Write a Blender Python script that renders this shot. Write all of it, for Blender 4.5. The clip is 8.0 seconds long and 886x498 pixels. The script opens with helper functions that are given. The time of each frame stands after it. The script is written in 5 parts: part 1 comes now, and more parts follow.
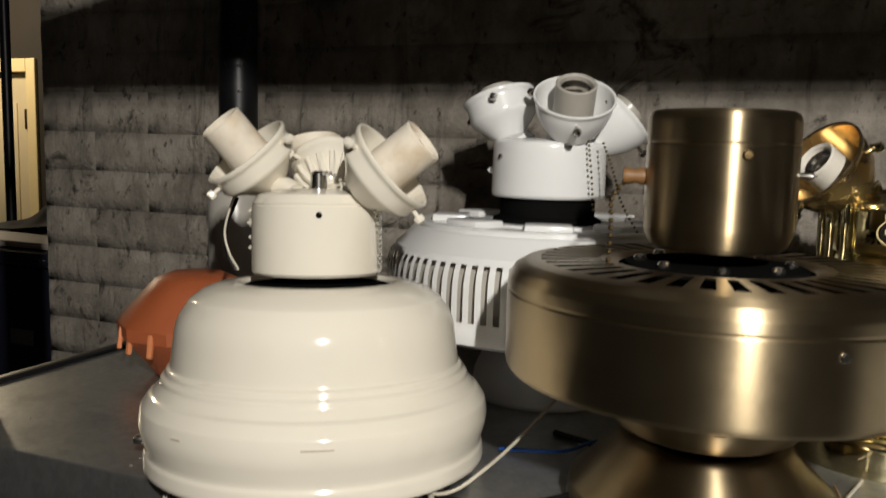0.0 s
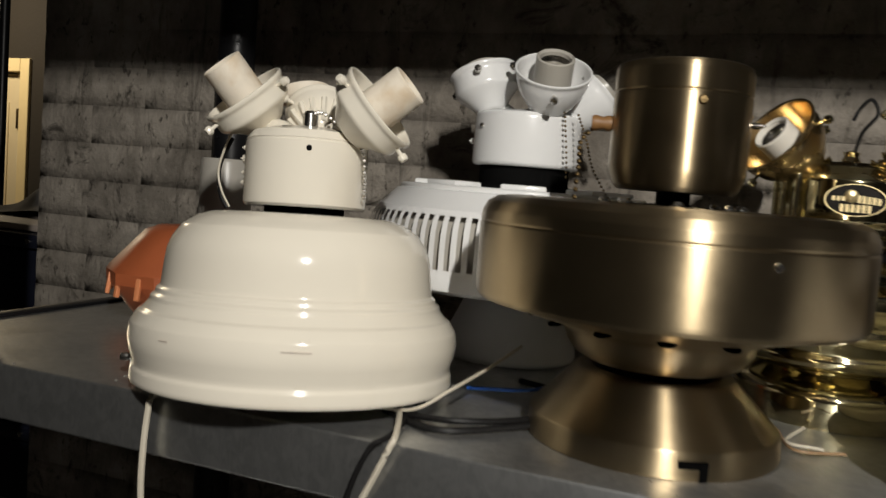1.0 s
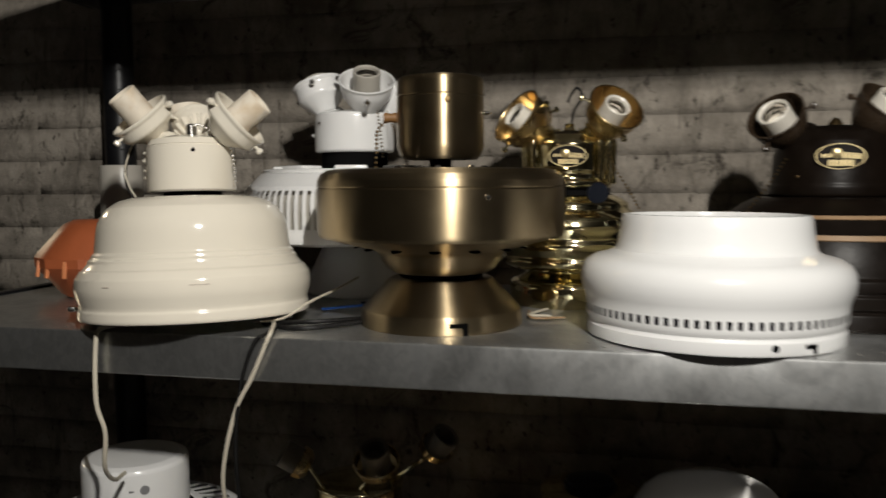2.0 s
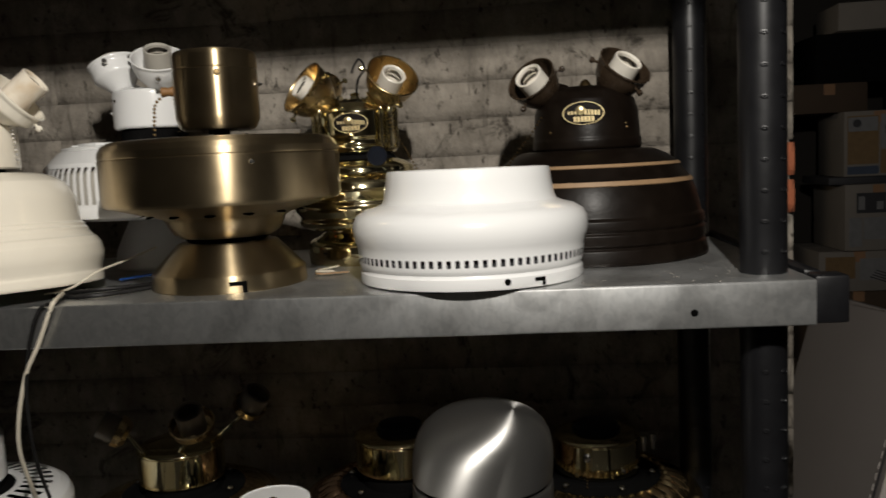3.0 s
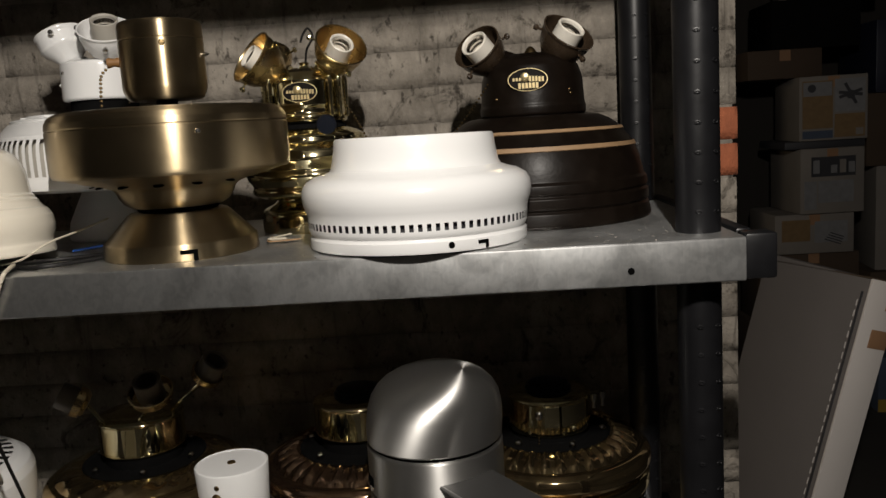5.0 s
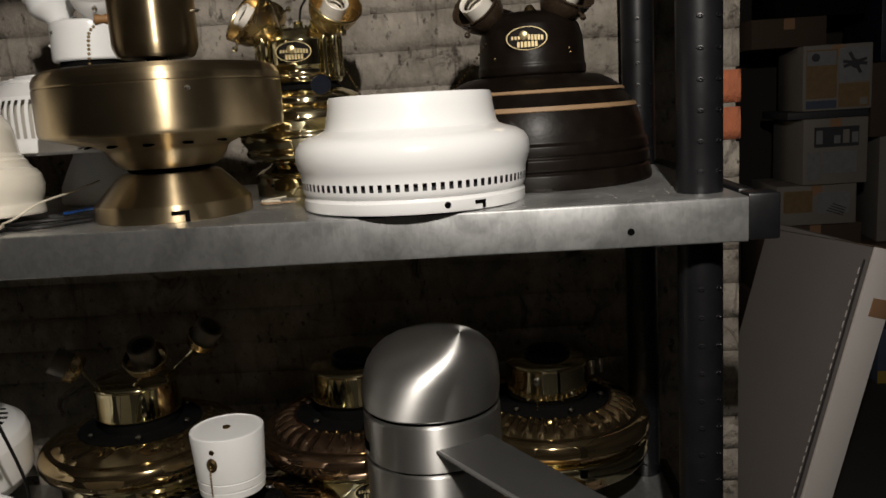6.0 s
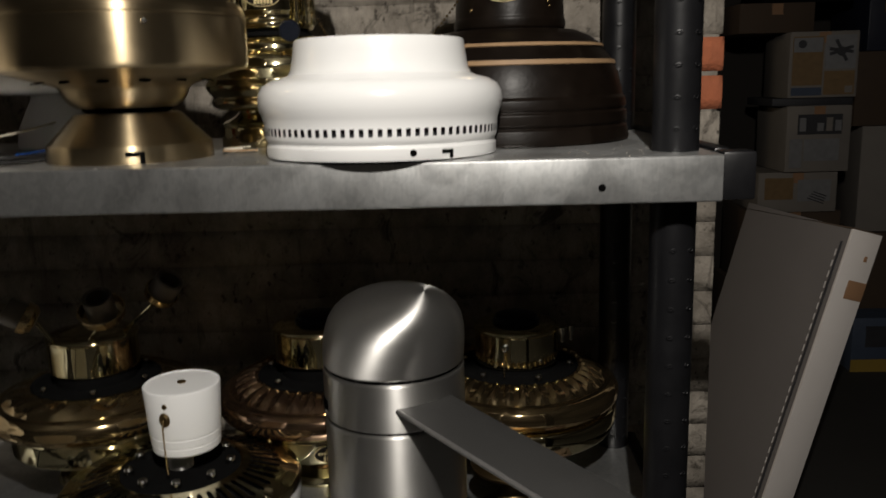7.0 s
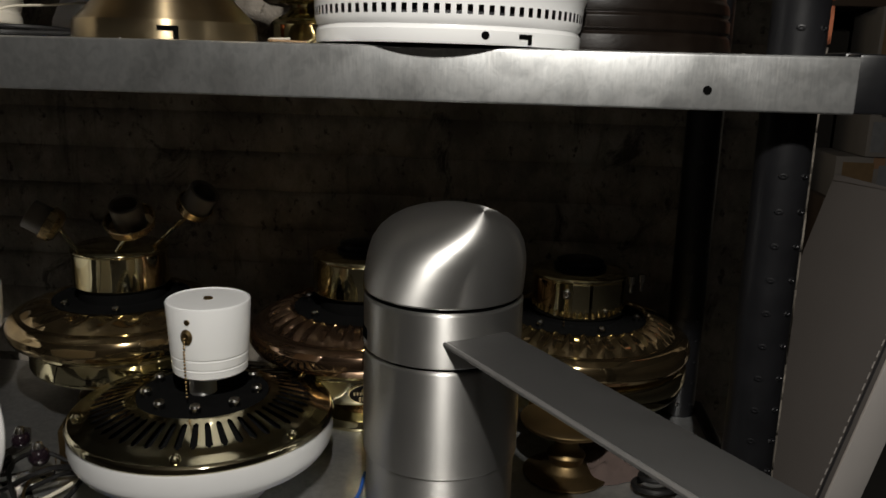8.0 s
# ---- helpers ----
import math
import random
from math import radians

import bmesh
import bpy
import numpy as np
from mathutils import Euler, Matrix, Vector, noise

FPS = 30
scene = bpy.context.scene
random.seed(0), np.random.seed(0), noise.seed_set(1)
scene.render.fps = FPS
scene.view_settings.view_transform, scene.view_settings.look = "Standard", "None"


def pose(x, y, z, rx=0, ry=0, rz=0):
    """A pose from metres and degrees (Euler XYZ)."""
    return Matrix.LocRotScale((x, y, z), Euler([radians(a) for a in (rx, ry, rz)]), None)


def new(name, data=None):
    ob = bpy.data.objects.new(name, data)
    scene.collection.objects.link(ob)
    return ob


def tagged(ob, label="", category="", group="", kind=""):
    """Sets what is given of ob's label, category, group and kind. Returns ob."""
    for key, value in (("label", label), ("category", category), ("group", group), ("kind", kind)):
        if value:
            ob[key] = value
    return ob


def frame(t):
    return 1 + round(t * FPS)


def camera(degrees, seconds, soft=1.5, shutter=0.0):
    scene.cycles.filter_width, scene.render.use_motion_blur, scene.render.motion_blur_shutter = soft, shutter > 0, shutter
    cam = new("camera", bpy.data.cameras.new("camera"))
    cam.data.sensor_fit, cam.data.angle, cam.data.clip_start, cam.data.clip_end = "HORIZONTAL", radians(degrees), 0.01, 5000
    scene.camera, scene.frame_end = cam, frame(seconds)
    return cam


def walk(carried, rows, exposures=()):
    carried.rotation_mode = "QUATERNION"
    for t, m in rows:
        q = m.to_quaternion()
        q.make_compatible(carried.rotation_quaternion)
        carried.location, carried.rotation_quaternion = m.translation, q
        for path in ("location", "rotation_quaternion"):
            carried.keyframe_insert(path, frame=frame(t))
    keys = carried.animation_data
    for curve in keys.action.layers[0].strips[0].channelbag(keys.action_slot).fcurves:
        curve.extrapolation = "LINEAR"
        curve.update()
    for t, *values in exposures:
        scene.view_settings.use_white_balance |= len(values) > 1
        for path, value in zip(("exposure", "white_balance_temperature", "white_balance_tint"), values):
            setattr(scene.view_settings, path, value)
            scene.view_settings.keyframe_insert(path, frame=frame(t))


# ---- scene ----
cam = camera(57.2, 8.0, shutter=0.4)
METRES, EYE, TILT, LEAN, TURN = 0.86, 1.54, 0.0, 0.0, 22.1
ROWS = [
    (0.0, 0.0, 0.0, 0.0, 0.18, -6.92, -1.51),
    (0.5, -0.0022, 0.0044, -0.0524, 0.85, -7.39, -2.22),
    (1.0, 0.0082, -0.057, -0.079, -0.75, -4.43, -4.55),
    (1.2, 0.0246, -0.1179, -0.0951, -1.36, -4.06, -3.73),
    (2.3, 0.0704, -0.4867, -0.0984, -11.99, -5.09, 1.32),
    (2.5, 0.1062, -0.5102, -0.1139, -13.17, -5.14, 1.81),
    (3.0, 0.1615, -0.5324, -0.1224, -17.49, -6.35, 2.82),
    (3.5, 0.1821, -0.5464, -0.126, -19.78, -7.12, 2.95),
    (4.0, 0.1913, -0.5546, -0.1282, -20.59, -7.69, 2.81),
    (4.5, 0.1878, -0.5643, -0.1242, -20.56, -8.14, 3.02),
    (4.7, 0.1794, -0.5680, -0.1265, -20.19, -8.26, 3.29),
    (5.8, 0.1872, -0.5627, -0.1409, -19.41, -9.81, 3.68),
    (6.0, 0.19, -0.5543, -0.1485, -19.67, -10.32, 3.53),
    (6.5, 0.206, -0.5454, -0.1509, -20.59, -11.34, 3.97),
    (7.0, 0.2188, -0.5353, -0.1911, -20.48, -11.6, 1.5),
    (7.5, 0.2005, -0.5002, -0.2746, -16.79, -12.18, -2.33),
    (8.0, 0.2429, -0.4218, -0.2915, -16.34, -13.13, -1.51),
]
walk(cam, [(t, pose(0, 0, EYE, TILT, LEAN, TURN) @ pose(METRES * x, METRES * y, METRES * z, 90 + pitch, roll, yaw)) for t, x, y, z, yaw, pitch, roll in ROWS],
     exposures=((0.0, 0.18, 6500, 10), (0.5, 0.12, 6500, 10), (1.1, 0.03, 6480, 10), (2.4, 0.01, 6530, 10), (3.5, 0.03, 6620, 11), (4.7, 0.04, 6680, 12), (6.5, 0.04, 6680, 12), (7.2, 0.05, 6560, 10.5), (8.0, 0.08, 6480, 10)))

# ---- world and lights ----
world = bpy.data.worlds.new("world")
scene.world = world
world.use_nodes = True
world.node_tree.nodes["Background"].inputs["Color"].default_value = (1.0, 0.85, 0.7, 1)
world.node_tree.nodes["Background"].inputs["Strength"].default_value = 0.0001


def point_light(name, place, watts, colour, radius):
    lamp = bpy.data.lights.new(name, "POINT")
    lamp.energy, lamp.color, lamp.shadow_soft_size = watts, colour, radius
    ob = new(name, lamp)
    ob.location = place
    return ob


# one upright work light of three small lamps hung in front of the rack, one bulb by the far door
for step in (-1, 0, 1):
    point_light("work_light", (0.40, -0.50, 2.00 + 0.026 * step), 22.6, (1.0, 0.960, 0.885), 0.010)
point_light("door_light", (-3.55, 2.35, 2.25), 30.0, (1.0, 0.82, 0.55), 0.06)


# ---- materials ----
def mat(name, colour, rough=0.5, metal=0.0, var=0.12, scale=30.0, bump=0.05, spots=0.0, spot_colour=(0.05, 0.04, 0.03),
        aniso=0.0, coat=0.0, spec=0.5, rough_var=0.08, fine=220.0, dist=0.001, ramp=(0.56, 0.74), place=None, brush=("Z", 0.25)):
    m = bpy.data.materials.new(name)
    m.use_nodes = True
    nt = m.node_tree
    b = nt.nodes["Principled BSDF"]
    co = nt.nodes.new("ShaderNodeTexCoord")
    n1 = nt.nodes.new("ShaderNodeTexNoise")
    n1.inputs["Scale"].default_value, n1.inputs["Detail"].default_value = scale, 6
    n2 = nt.nodes.new("ShaderNodeTexNoise")
    n2.inputs["Scale"].default_value, n2.inputs["Detail"].default_value = fine, 4
    n3 = nt.nodes.new("ShaderNodeTexNoise")
    n3.inputs["Scale"].default_value, n3.inputs["Detail"].default_value = scale * 0.37, 8
    info = nt.nodes.new("ShaderNodeObjectInfo")
    shift = nt.nodes.new("ShaderNodeVectorMath")
    shift.operation = "MULTIPLY_ADD"
    shift.inputs[1].default_value = (7.1, 3.3, 5.7)
    nt.links.new(info.outputs["Random"], shift.inputs[0])
    nt.links.new(co.outputs["Object"], shift.inputs[2])
    if place:
        # one continuous coat over all the pieces, drawn out a little downwards
        geo = nt.nodes.new("ShaderNodeNewGeometry")
        shift.operation = "MULTIPLY"
        shift.inputs[1].default_value = place
        nt.links.new(geo.outputs["Position"], shift.inputs[0])
    for n in (n1, n2, n3):
        nt.links.new(shift.outputs[0], n.inputs["Vector"])
    mix = nt.nodes.new("ShaderNodeMix")
    mix.data_type = "RGBA"
    lo = tuple(max(0, c * (1 - var)) for c in colour)
    hi = tuple(min(1, c * (1 + var)) for c in colour)
    mix.inputs["A"].default_value, mix.inputs["B"].default_value = (*lo, 1), (*hi, 1)
    nt.links.new(n1.outputs["Fac"], mix.inputs["Factor"])
    out = mix.outputs["Result"]
    if spots > 0:
        r = nt.nodes.new("ShaderNodeMapRange")
        r.inputs["From Min"].default_value, r.inputs["From Max"].default_value = ramp
        r.inputs["To Max"].default_value = spots
        nt.links.new(n3.outputs["Fac"], r.inputs["Value"])
        mx = nt.nodes.new("ShaderNodeMix")
        mx.data_type = "RGBA"
        mx.inputs["B"].default_value = (*spot_colour, 1)
        nt.links.new(out, mx.inputs["A"])
        nt.links.new(r.outputs["Result"], mx.inputs["Factor"])
        out = mx.outputs["Result"]
    nt.links.new(out, b.inputs["Base Color"])
    rr = nt.nodes.new("ShaderNodeMapRange")
    rr.inputs["To Min"].default_value = max(0.02, rough - rough_var)
    rr.inputs["To Max"].default_value = min(1, rough + rough_var)
    nt.links.new(n1.outputs["Fac"], rr.inputs["Value"])
    nt.links.new(rr.outputs["Result"], b.inputs["Roughness"])
    b.inputs["Metallic"].default_value = metal
    b.inputs["Specular IOR Level"].default_value = spec
    b.inputs["Coat Weight"].default_value = coat
    b.inputs["Coat Roughness"].default_value = 0.06
    if aniso > 0:
        b.inputs["Anisotropic"].default_value = aniso
        b.inputs["Anisotropic Rotation"].default_value = brush[1]
        tan = nt.nodes.new("ShaderNodeTangent")
        tan.direction_type, tan.axis = "RADIAL", brush[0]
        nt.links.new(tan.outputs[0], b.inputs["Tangent"])
    if bump > 0:
        bp = nt.nodes.new("ShaderNodeBump")
        bp.inputs["Strength"].default_value, bp.inputs["Distance"].default_value = bump, dist
        nt.links.new(n2.outputs["Fac"], bp.inputs["Height"])
        nt.links.new(bp.outputs[0], b.inputs["Normal"])
    return m


M_CREAM = mat("cream enamel", (0.74, 0.69, 0.59), 0.11, var=0.05, scale=18, bump=0.01, spots=0.25, spot_colour=(0.45, 0.36, 0.25), ramp=(0.6, 0.8))
M_CREAM_TUBE = mat("yellowed card tube", (0.73, 0.66, 0.55), 0.6, var=0.12, scale=75, bump=0.1, spots=0.65, spot_colour=(0.50, 0.34, 0.17), ramp=(0.52, 0.70))
M_WHITE = mat("white enamel", (0.78, 0.78, 0.775), 0.19, var=0.03, scale=15, bump=0.008, spots=0.15, spot_colour=(0.5, 0.47, 0.42))
# rag colour is lowered to carry the shadow of the blade
M_RAG = mat("pinkish cloth darkened for blade shade", (0.075, 0.052, 0.045), 0.95, var=0.3, scale=40, bump=0.3)
M_PALE_GOLD = mat("pale polished brass", (0.68, 0.62, 0.43), 0.09, 1.0, var=0.15, scale=25, bump=0.05, fine=40, dist=0.002, spots=0.3, spot_colour=(0.16, 0.12, 0.06))
M_KNOB = mat("dark glossy knob", (0.012, 0.007, 0.010), 0.10, spec=0.6, var=0.3, bump=0.0)
# darker, browner than the grey porcelain sockets
M_DARK_SOCKET = mat("dark grey-brown porcelain", (0.105, 0.09, 0.072), 0.35, var=0.3, scale=60, bump=0.03)
M_GREY_SOCKET = mat("grey porcelain", (0.42, 0.395, 0.35), 0.3, var=0.1, bump=0.02)
M_WHITE_SOCKET = mat("white porcelain", (0.72, 0.68, 0.6), 0.3, var=0.06, bump=0.02)
M_BRASS = mat("brushed antique brass", (0.345, 0.272, 0.168), 0.35, 0.984, var=0.12, scale=40, bump=0.015, aniso=0.95, spots=0.35, spot_colour=(0.10, 0.065, 0.03), rough_var=0.05)
M_BRASS_DARK = mat("tarnished brass", (0.18, 0.125, 0.06), 0.42, 1.0, var=0.2, bump=0.03)
M_GOLD = mat("polished brass", (0.80, 0.72, 0.46), 0.075, 1.0, var=0.12, scale=25, bump=0.08, fine=38, dist=0.002, spots=0.25, spot_colour=(0.2, 0.12, 0.03), rough_var=0.05)
M_AMBER = mat("amber lacquered brass", (0.56, 0.43, 0.24), 0.27, 1.0, var=0.15, bump=0.02)
M_COPPER = mat("coppery brass", (0.54, 0.36, 0.24), 0.07, 0.985, var=0.2, bump=0.05, fine=45, dist=0.002, spots=0.3, spot_colour=(0.16, 0.09, 0.05))
M_OLD_GOLD = mat("tarnished lacquered brass", (0.60, 0.455, 0.255), 0.08, 0.985, var=0.25, scale=30, bump=0.03, fine=45, dist=0.002, spots=0.4, spot_colour=(0.13, 0.085, 0.04))
M_FOB = mat("dark blue enamel", (0.006, 0.008, 0.014), 0.35, spec=0.25, bump=0.0)
M_DARK = mat("dark bronze wood", (0.0062, 0.0041, 0.0029), 0.36, spec=0.13, var=0.45, scale=60, bump=0.16, spots=0.5, spot_colour=(0.016, 0.012, 0.009))
M_DARK_CUP = mat("brown bronze lacquer", (0.036, 0.024, 0.015), 0.28, spec=0.45, var=0.35, scale=50, bump=0.08)
M_TAN = mat("tan inlay", (0.27, 0.17, 0.09), 0.5, var=0.2, scale=60, bump=0.05)
M_STEEL = mat("brushed steel", (0.60, 0.59, 0.57), 0.44, 0.95, var=0.06, scale=30, bump=0.012, aniso=0.90, rough_var=0.03)
M_BLADE = mat("grey blade lacquer", (0.062, 0.061, 0.060), 0.42, 0.4, var=0.08, bump=0.02)
# lighter than the blade face
M_BLADE_EDGE = mat("pale blade edge", (0.20, 0.195, 0.19), 0.4, 0.5, var=0.2, scale=60, bump=0.02)
M_CHROME = mat("nickel", (0.6, 0.58, 0.55), 0.2, 1.0, bump=0.0)
M_BLACK = mat("black hub", (0.006, 0.006, 0.006), 0.6, spec=0.0, var=0.3, bump=0.04)
M_HOLE = mat("dark void", (0.003, 0.003, 0.003), 0.9, spec=0.0, bump=0.0)
M_POST = mat("black moulded plastic", (0.007, 0.007, 0.008), 0.38, spec=0.35, var=0.3, scale=40, bump=0.05, rough_var=0.1)


def zinc_sheet():
    """Galvanised sheet: large cloudy spangle, fine upright streaks where it was rolled, dull smears."""
    m = bpy.data.materials.new("galvanised shelf steel")
    m.use_nodes = True
    nt = m.node_tree
    b = nt.nodes["Principled BSDF"]
    geo = nt.nodes.new("ShaderNodeNewGeometry")

    def noise_at(scale, detail, stretch, warp=0.0):
        mp = nt.nodes.new("ShaderNodeMapping")
        mp.inputs["Scale"].default_value = stretch
        nt.links.new(geo.outputs["Position"], mp.inputs["Vector"])
        n = nt.nodes.new("ShaderNodeTexNoise")
        n.inputs["Scale"].default_value, n.inputs["Detail"].default_value, n.inputs["Distortion"].default_value = scale, detail, warp
        nt.links.new(mp.outputs[0], n.inputs["Vector"])
        return n.outputs["Fac"]

    def spread(fac, lo, hi, to_lo, to_hi):
        r = nt.nodes.new("ShaderNodeMapRange")
        for key, value in (("From Min", lo), ("From Max", hi), ("To Min", to_lo), ("To Max", to_hi)):
            r.inputs[key].default_value = value
        nt.links.new(fac, r.inputs["Value"])
        return r.outputs["Result"]

    def blend(a, colour, fac):
        x = nt.nodes.new("ShaderNodeMix")
        x.data_type = "RGBA"
        if isinstance(a, tuple):
            x.inputs["A"].default_value = (*a, 1)
        else:
            nt.links.new(a, x.inputs["A"])
        x.inputs["B"].default_value = (*colour, 1)
        nt.links.new(fac, x.inputs["Factor"])
        return x.outputs["Result"]

    streak = noise_at(1.0, 5, (520, 520, 26))
    cloud = noise_at(16, 6, (1, 1, 1), 0.6)
    spangle = noise_at(120, 3, (1, 1, 0.8), 0.8)
    c = blend((0.60, 0.605, 0.60), (0.47, 0.48, 0.48), spread(spangle, 0.38, 0.64, 0, 0.8))
    c = blend(c, (0.66, 0.65, 0.63), spread(streak, 0.52, 0.72, 0, 0.35))
    c = blend(c, (0.36, 0.365, 0.37), spread(cloud, 0.50, 0.72, 0, 0.55))
    nt.links.new(c, b.inputs["Base Color"])
    nt.links.new(spread(cloud, 0.3, 0.7, 0.28, 0.41), b.inputs["Roughness"])
    b.inputs["Metallic"].default_value = 0.92
    b.inputs["Anisotropic"].default_value = 0.5
    tan = nt.nodes.new("ShaderNodeTangent")
    tan.direction_type, tan.axis = "RADIAL", "X"
    nt.links.new(tan.outputs[0], b.inputs["Tangent"])
    bp = nt.nodes.new("ShaderNodeBump")
    bp.inputs["Strength"].default_value, bp.inputs["Distance"].default_value = 0.05, 0.0012
    nt.links.new(noise_at(1.0, 4, (420, 420, 60)), bp.inputs["Height"])
    nt.links.new(bp.outputs[0], b.inputs["Normal"])
    return m


M_ZINC = zinc_sheet()


def wall_coat(name, light, dark, soot):
    """Whitewash over brick: patchy lime, damp stains, soot specks, lumpy relief; one continuous coat."""
    m = bpy.data.materials.new(name)
    m.use_nodes = True
    nt = m.node_tree
    b = nt.nodes["Principled BSDF"]
    geo = nt.nodes.new("ShaderNodeNewGeometry")

    def noise_at(scale, detail, rough, stretch=(1, 1, 1), warp=0.0):
        mp = nt.nodes.new("ShaderNodeMapping")
        mp.inputs["Scale"].default_value = stretch
        nt.links.new(geo.outputs["Position"], mp.inputs["Vector"])
        n = nt.nodes.new("ShaderNodeTexNoise")
        n.inputs["Scale"].default_value, n.inputs["Detail"].default_value = scale, detail
        n.inputs["Roughness"].default_value, n.inputs["Distortion"].default_value = rough, warp
        nt.links.new(mp.outputs[0], n.inputs["Vector"])
        return n.outputs["Fac"]

    def masked(fac, lo, hi, amount):
        r = nt.nodes.new("ShaderNodeMapRange")
        r.inputs["From Min"].default_value, r.inputs["From Max"].default_value, r.inputs["To Max"].default_value = lo, hi, amount
        nt.links.new(fac, r.inputs["Value"])
        return r.outputs["Result"]

    def blend(a, colour, fac):
        x = nt.nodes.new("ShaderNodeMix")
        x.data_type = "RGBA"
        if isinstance(a, tuple):
            x.inputs["A"].default_value = (*a, 1)
        else:
            nt.links.new(a, x.inputs["A"])
        x.inputs["B"].default_value = (*colour, 1)
        nt.links.new(fac, x.inputs["Factor"])
        return x.outputs["Result"]

    c = blend(light, dark, masked(noise_at(9, 8, 0.65, (1, 1, 0.8)), 0.38, 0.66, 1.0))
    c = blend(c, dark, masked(noise_at(34, 6, 0.7, (1, 1, 0.5)), 0.46, 0.70, 0.75))
    c = blend(c, soot, masked(noise_at(13, 9, 0.72, (1, 1, 0.9), 1.2), 0.565, 0.66, 0.85))
    c = blend(c, soot, masked(noise_at(75, 4, 0.6, (1, 1, 0.7)), 0.61, 0.70, 0.8))
    c = blend(c, soot, masked(noise_at(30, 5, 0.6, (1.6, 1.6, 0.16), 0.5), 0.60, 0.74, 0.7))
    nt.links.new(c, b.inputs["Base Color"])
    b.inputs["Roughness"].default_value = 0.92
    b.inputs["Specular IOR Level"].default_value = 0.25
    b1, b2 = nt.nodes.new("ShaderNodeBump"), nt.nodes.new("ShaderNodeBump")
    b1.inputs["Strength"].default_value, b1.inputs["Distance"].default_value = 0.42, 0.008
    b2.inputs["Strength"].default_value, b2.inputs["Distance"].default_value = 0.7, 0.003
    nt.links.new(noise_at(26, 6, 0.6), b1.inputs["Height"])
    nt.links.new(noise_at(160, 4, 0.6), b2.inputs["Height"])
    nt.links.new(b1.outputs[0], b2.inputs["Normal"])
    nt.links.new(b2.outputs[0], b.inputs["Normal"])
    return m


M_WALL = wall_coat("whitewashed brick", (0.335, 0.300, 0.255), (0.135, 0.118, 0.098), (0.034, 0.028, 0.022))
M_MORTAR = wall_coat("whitewashed mortar", (0.28, 0.250, 0.212), (0.110, 0.096, 0.080), (0.026, 0.021, 0.017))
M_RED = mat("bare red brick", (0.36, 0.11, 0.05), 0.9, var=0.3, scale=30, bump=0.6, fine=150, dist=0.003)
# room plaster and floor kept near black so little light bounces into shadows
M_ROOM = mat("basement plaster darkened against bounce", (0.024, 0.020, 0.0165), 0.9, var=0.4, scale=3, bump=0.4, fine=60, dist=0.004)
M_FLOOR = mat("concrete darkened against bounce", (0.03, 0.028, 0.026), 0.85, var=0.3, scale=4, bump=0.2)
M_DOOR = mat("cream door paint", (0.72, 0.62, 0.42), 0.5, var=0.06, scale=6, bump=0.03)
M_CASING = mat("yellow cream casing", (0.80, 0.66, 0.38), 0.5, var=0.05, bump=0.03)
M_NAVY = mat("navy plastic", (0.013, 0.015, 0.028), 0.4, var=0.2, bump=0.03)
M_LABEL = mat("grey label", (0.16, 0.16, 0.17), 0.6, bump=0.02)
M_CLOTH = mat("grey cloth", (0.13, 0.125, 0.12), 0.95, var=0.3, scale=30, bump=0.4)
M_PINK = mat("pale tray", (0.45, 0.38, 0.33), 0.6, bump=0.03)
M_ORANGE = mat("orange plastic", (0.38, 0.098, 0.035), 0.45, var=0.25, scale=20, bump=0.05, spots=0.4, spot_colour=(0.24, 0.06, 0.025))
M_ORANGE_RIB = mat("pale orange rib", (0.62, 0.22, 0.09), 0.5, bump=0.03)
M_CORD = mat("ivory cord", (0.58, 0.53, 0.43), 0.55, var=0.12, bump=0.05)
M_WIRE = mat("black wire", (0.009, 0.0085, 0.0085), 0.5, spec=0.2, bump=0.0)
M_BLUE = mat("blue wire", (0.02, 0.10, 0.42), 0.4, bump=0.0)
M_WOOD = mat("brown bobbin", (0.20, 0.10, 0.035), 0.5, bump=0.05)
M_CARD_GREY = mat("grey card", (0.138, 0.124, 0.118), 0.85, var=0.10, scale=8, bump=0.05)
M_CARD_WHITE = mat("white card edge", (0.62, 0.58, 0.55), 0.8, var=0.06, scale=10, bump=0.04, spots=0.3, spot_colour=(0.45, 0.4, 0.36))
M_TAPE = mat("brown tape", (0.27, 0.15, 0.08), 0.5, bump=0.05)
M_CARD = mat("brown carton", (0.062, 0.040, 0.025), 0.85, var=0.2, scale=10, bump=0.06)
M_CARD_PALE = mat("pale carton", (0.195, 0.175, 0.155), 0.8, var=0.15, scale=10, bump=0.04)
M_PIC_BROWN = mat("printed brown", (0.17, 0.105, 0.045), 0.6, var=0.3, scale=40, bump=0.0)
M_PIC_GREY = mat("printed grey", (0.18, 0.18, 0.185), 0.6, var=0.25, scale=40, bump=0.0)
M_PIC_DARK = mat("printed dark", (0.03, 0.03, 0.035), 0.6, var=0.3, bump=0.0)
M_PIC_BLUE = mat("printed blue", (0.045, 0.062, 0.10), 0.6, var=0.2, bump=0.0)
M_PIC_YELLOW = mat("printed yellow", (0.30, 0.2, 0.035), 0.6, bump=0.0)
M_EMBLEM = mat("bright emblem gilt", (0.74, 0.60, 0.33), 0.33, 0.9, bump=0.15)
# copy of the white enamel, bluer and slightly lighter, for the canopy in shade
M_NECK = mat("white canopy paint tinted for shade", (0.80, 0.81, 0.82), 0.35, var=0.06, bump=0.01)


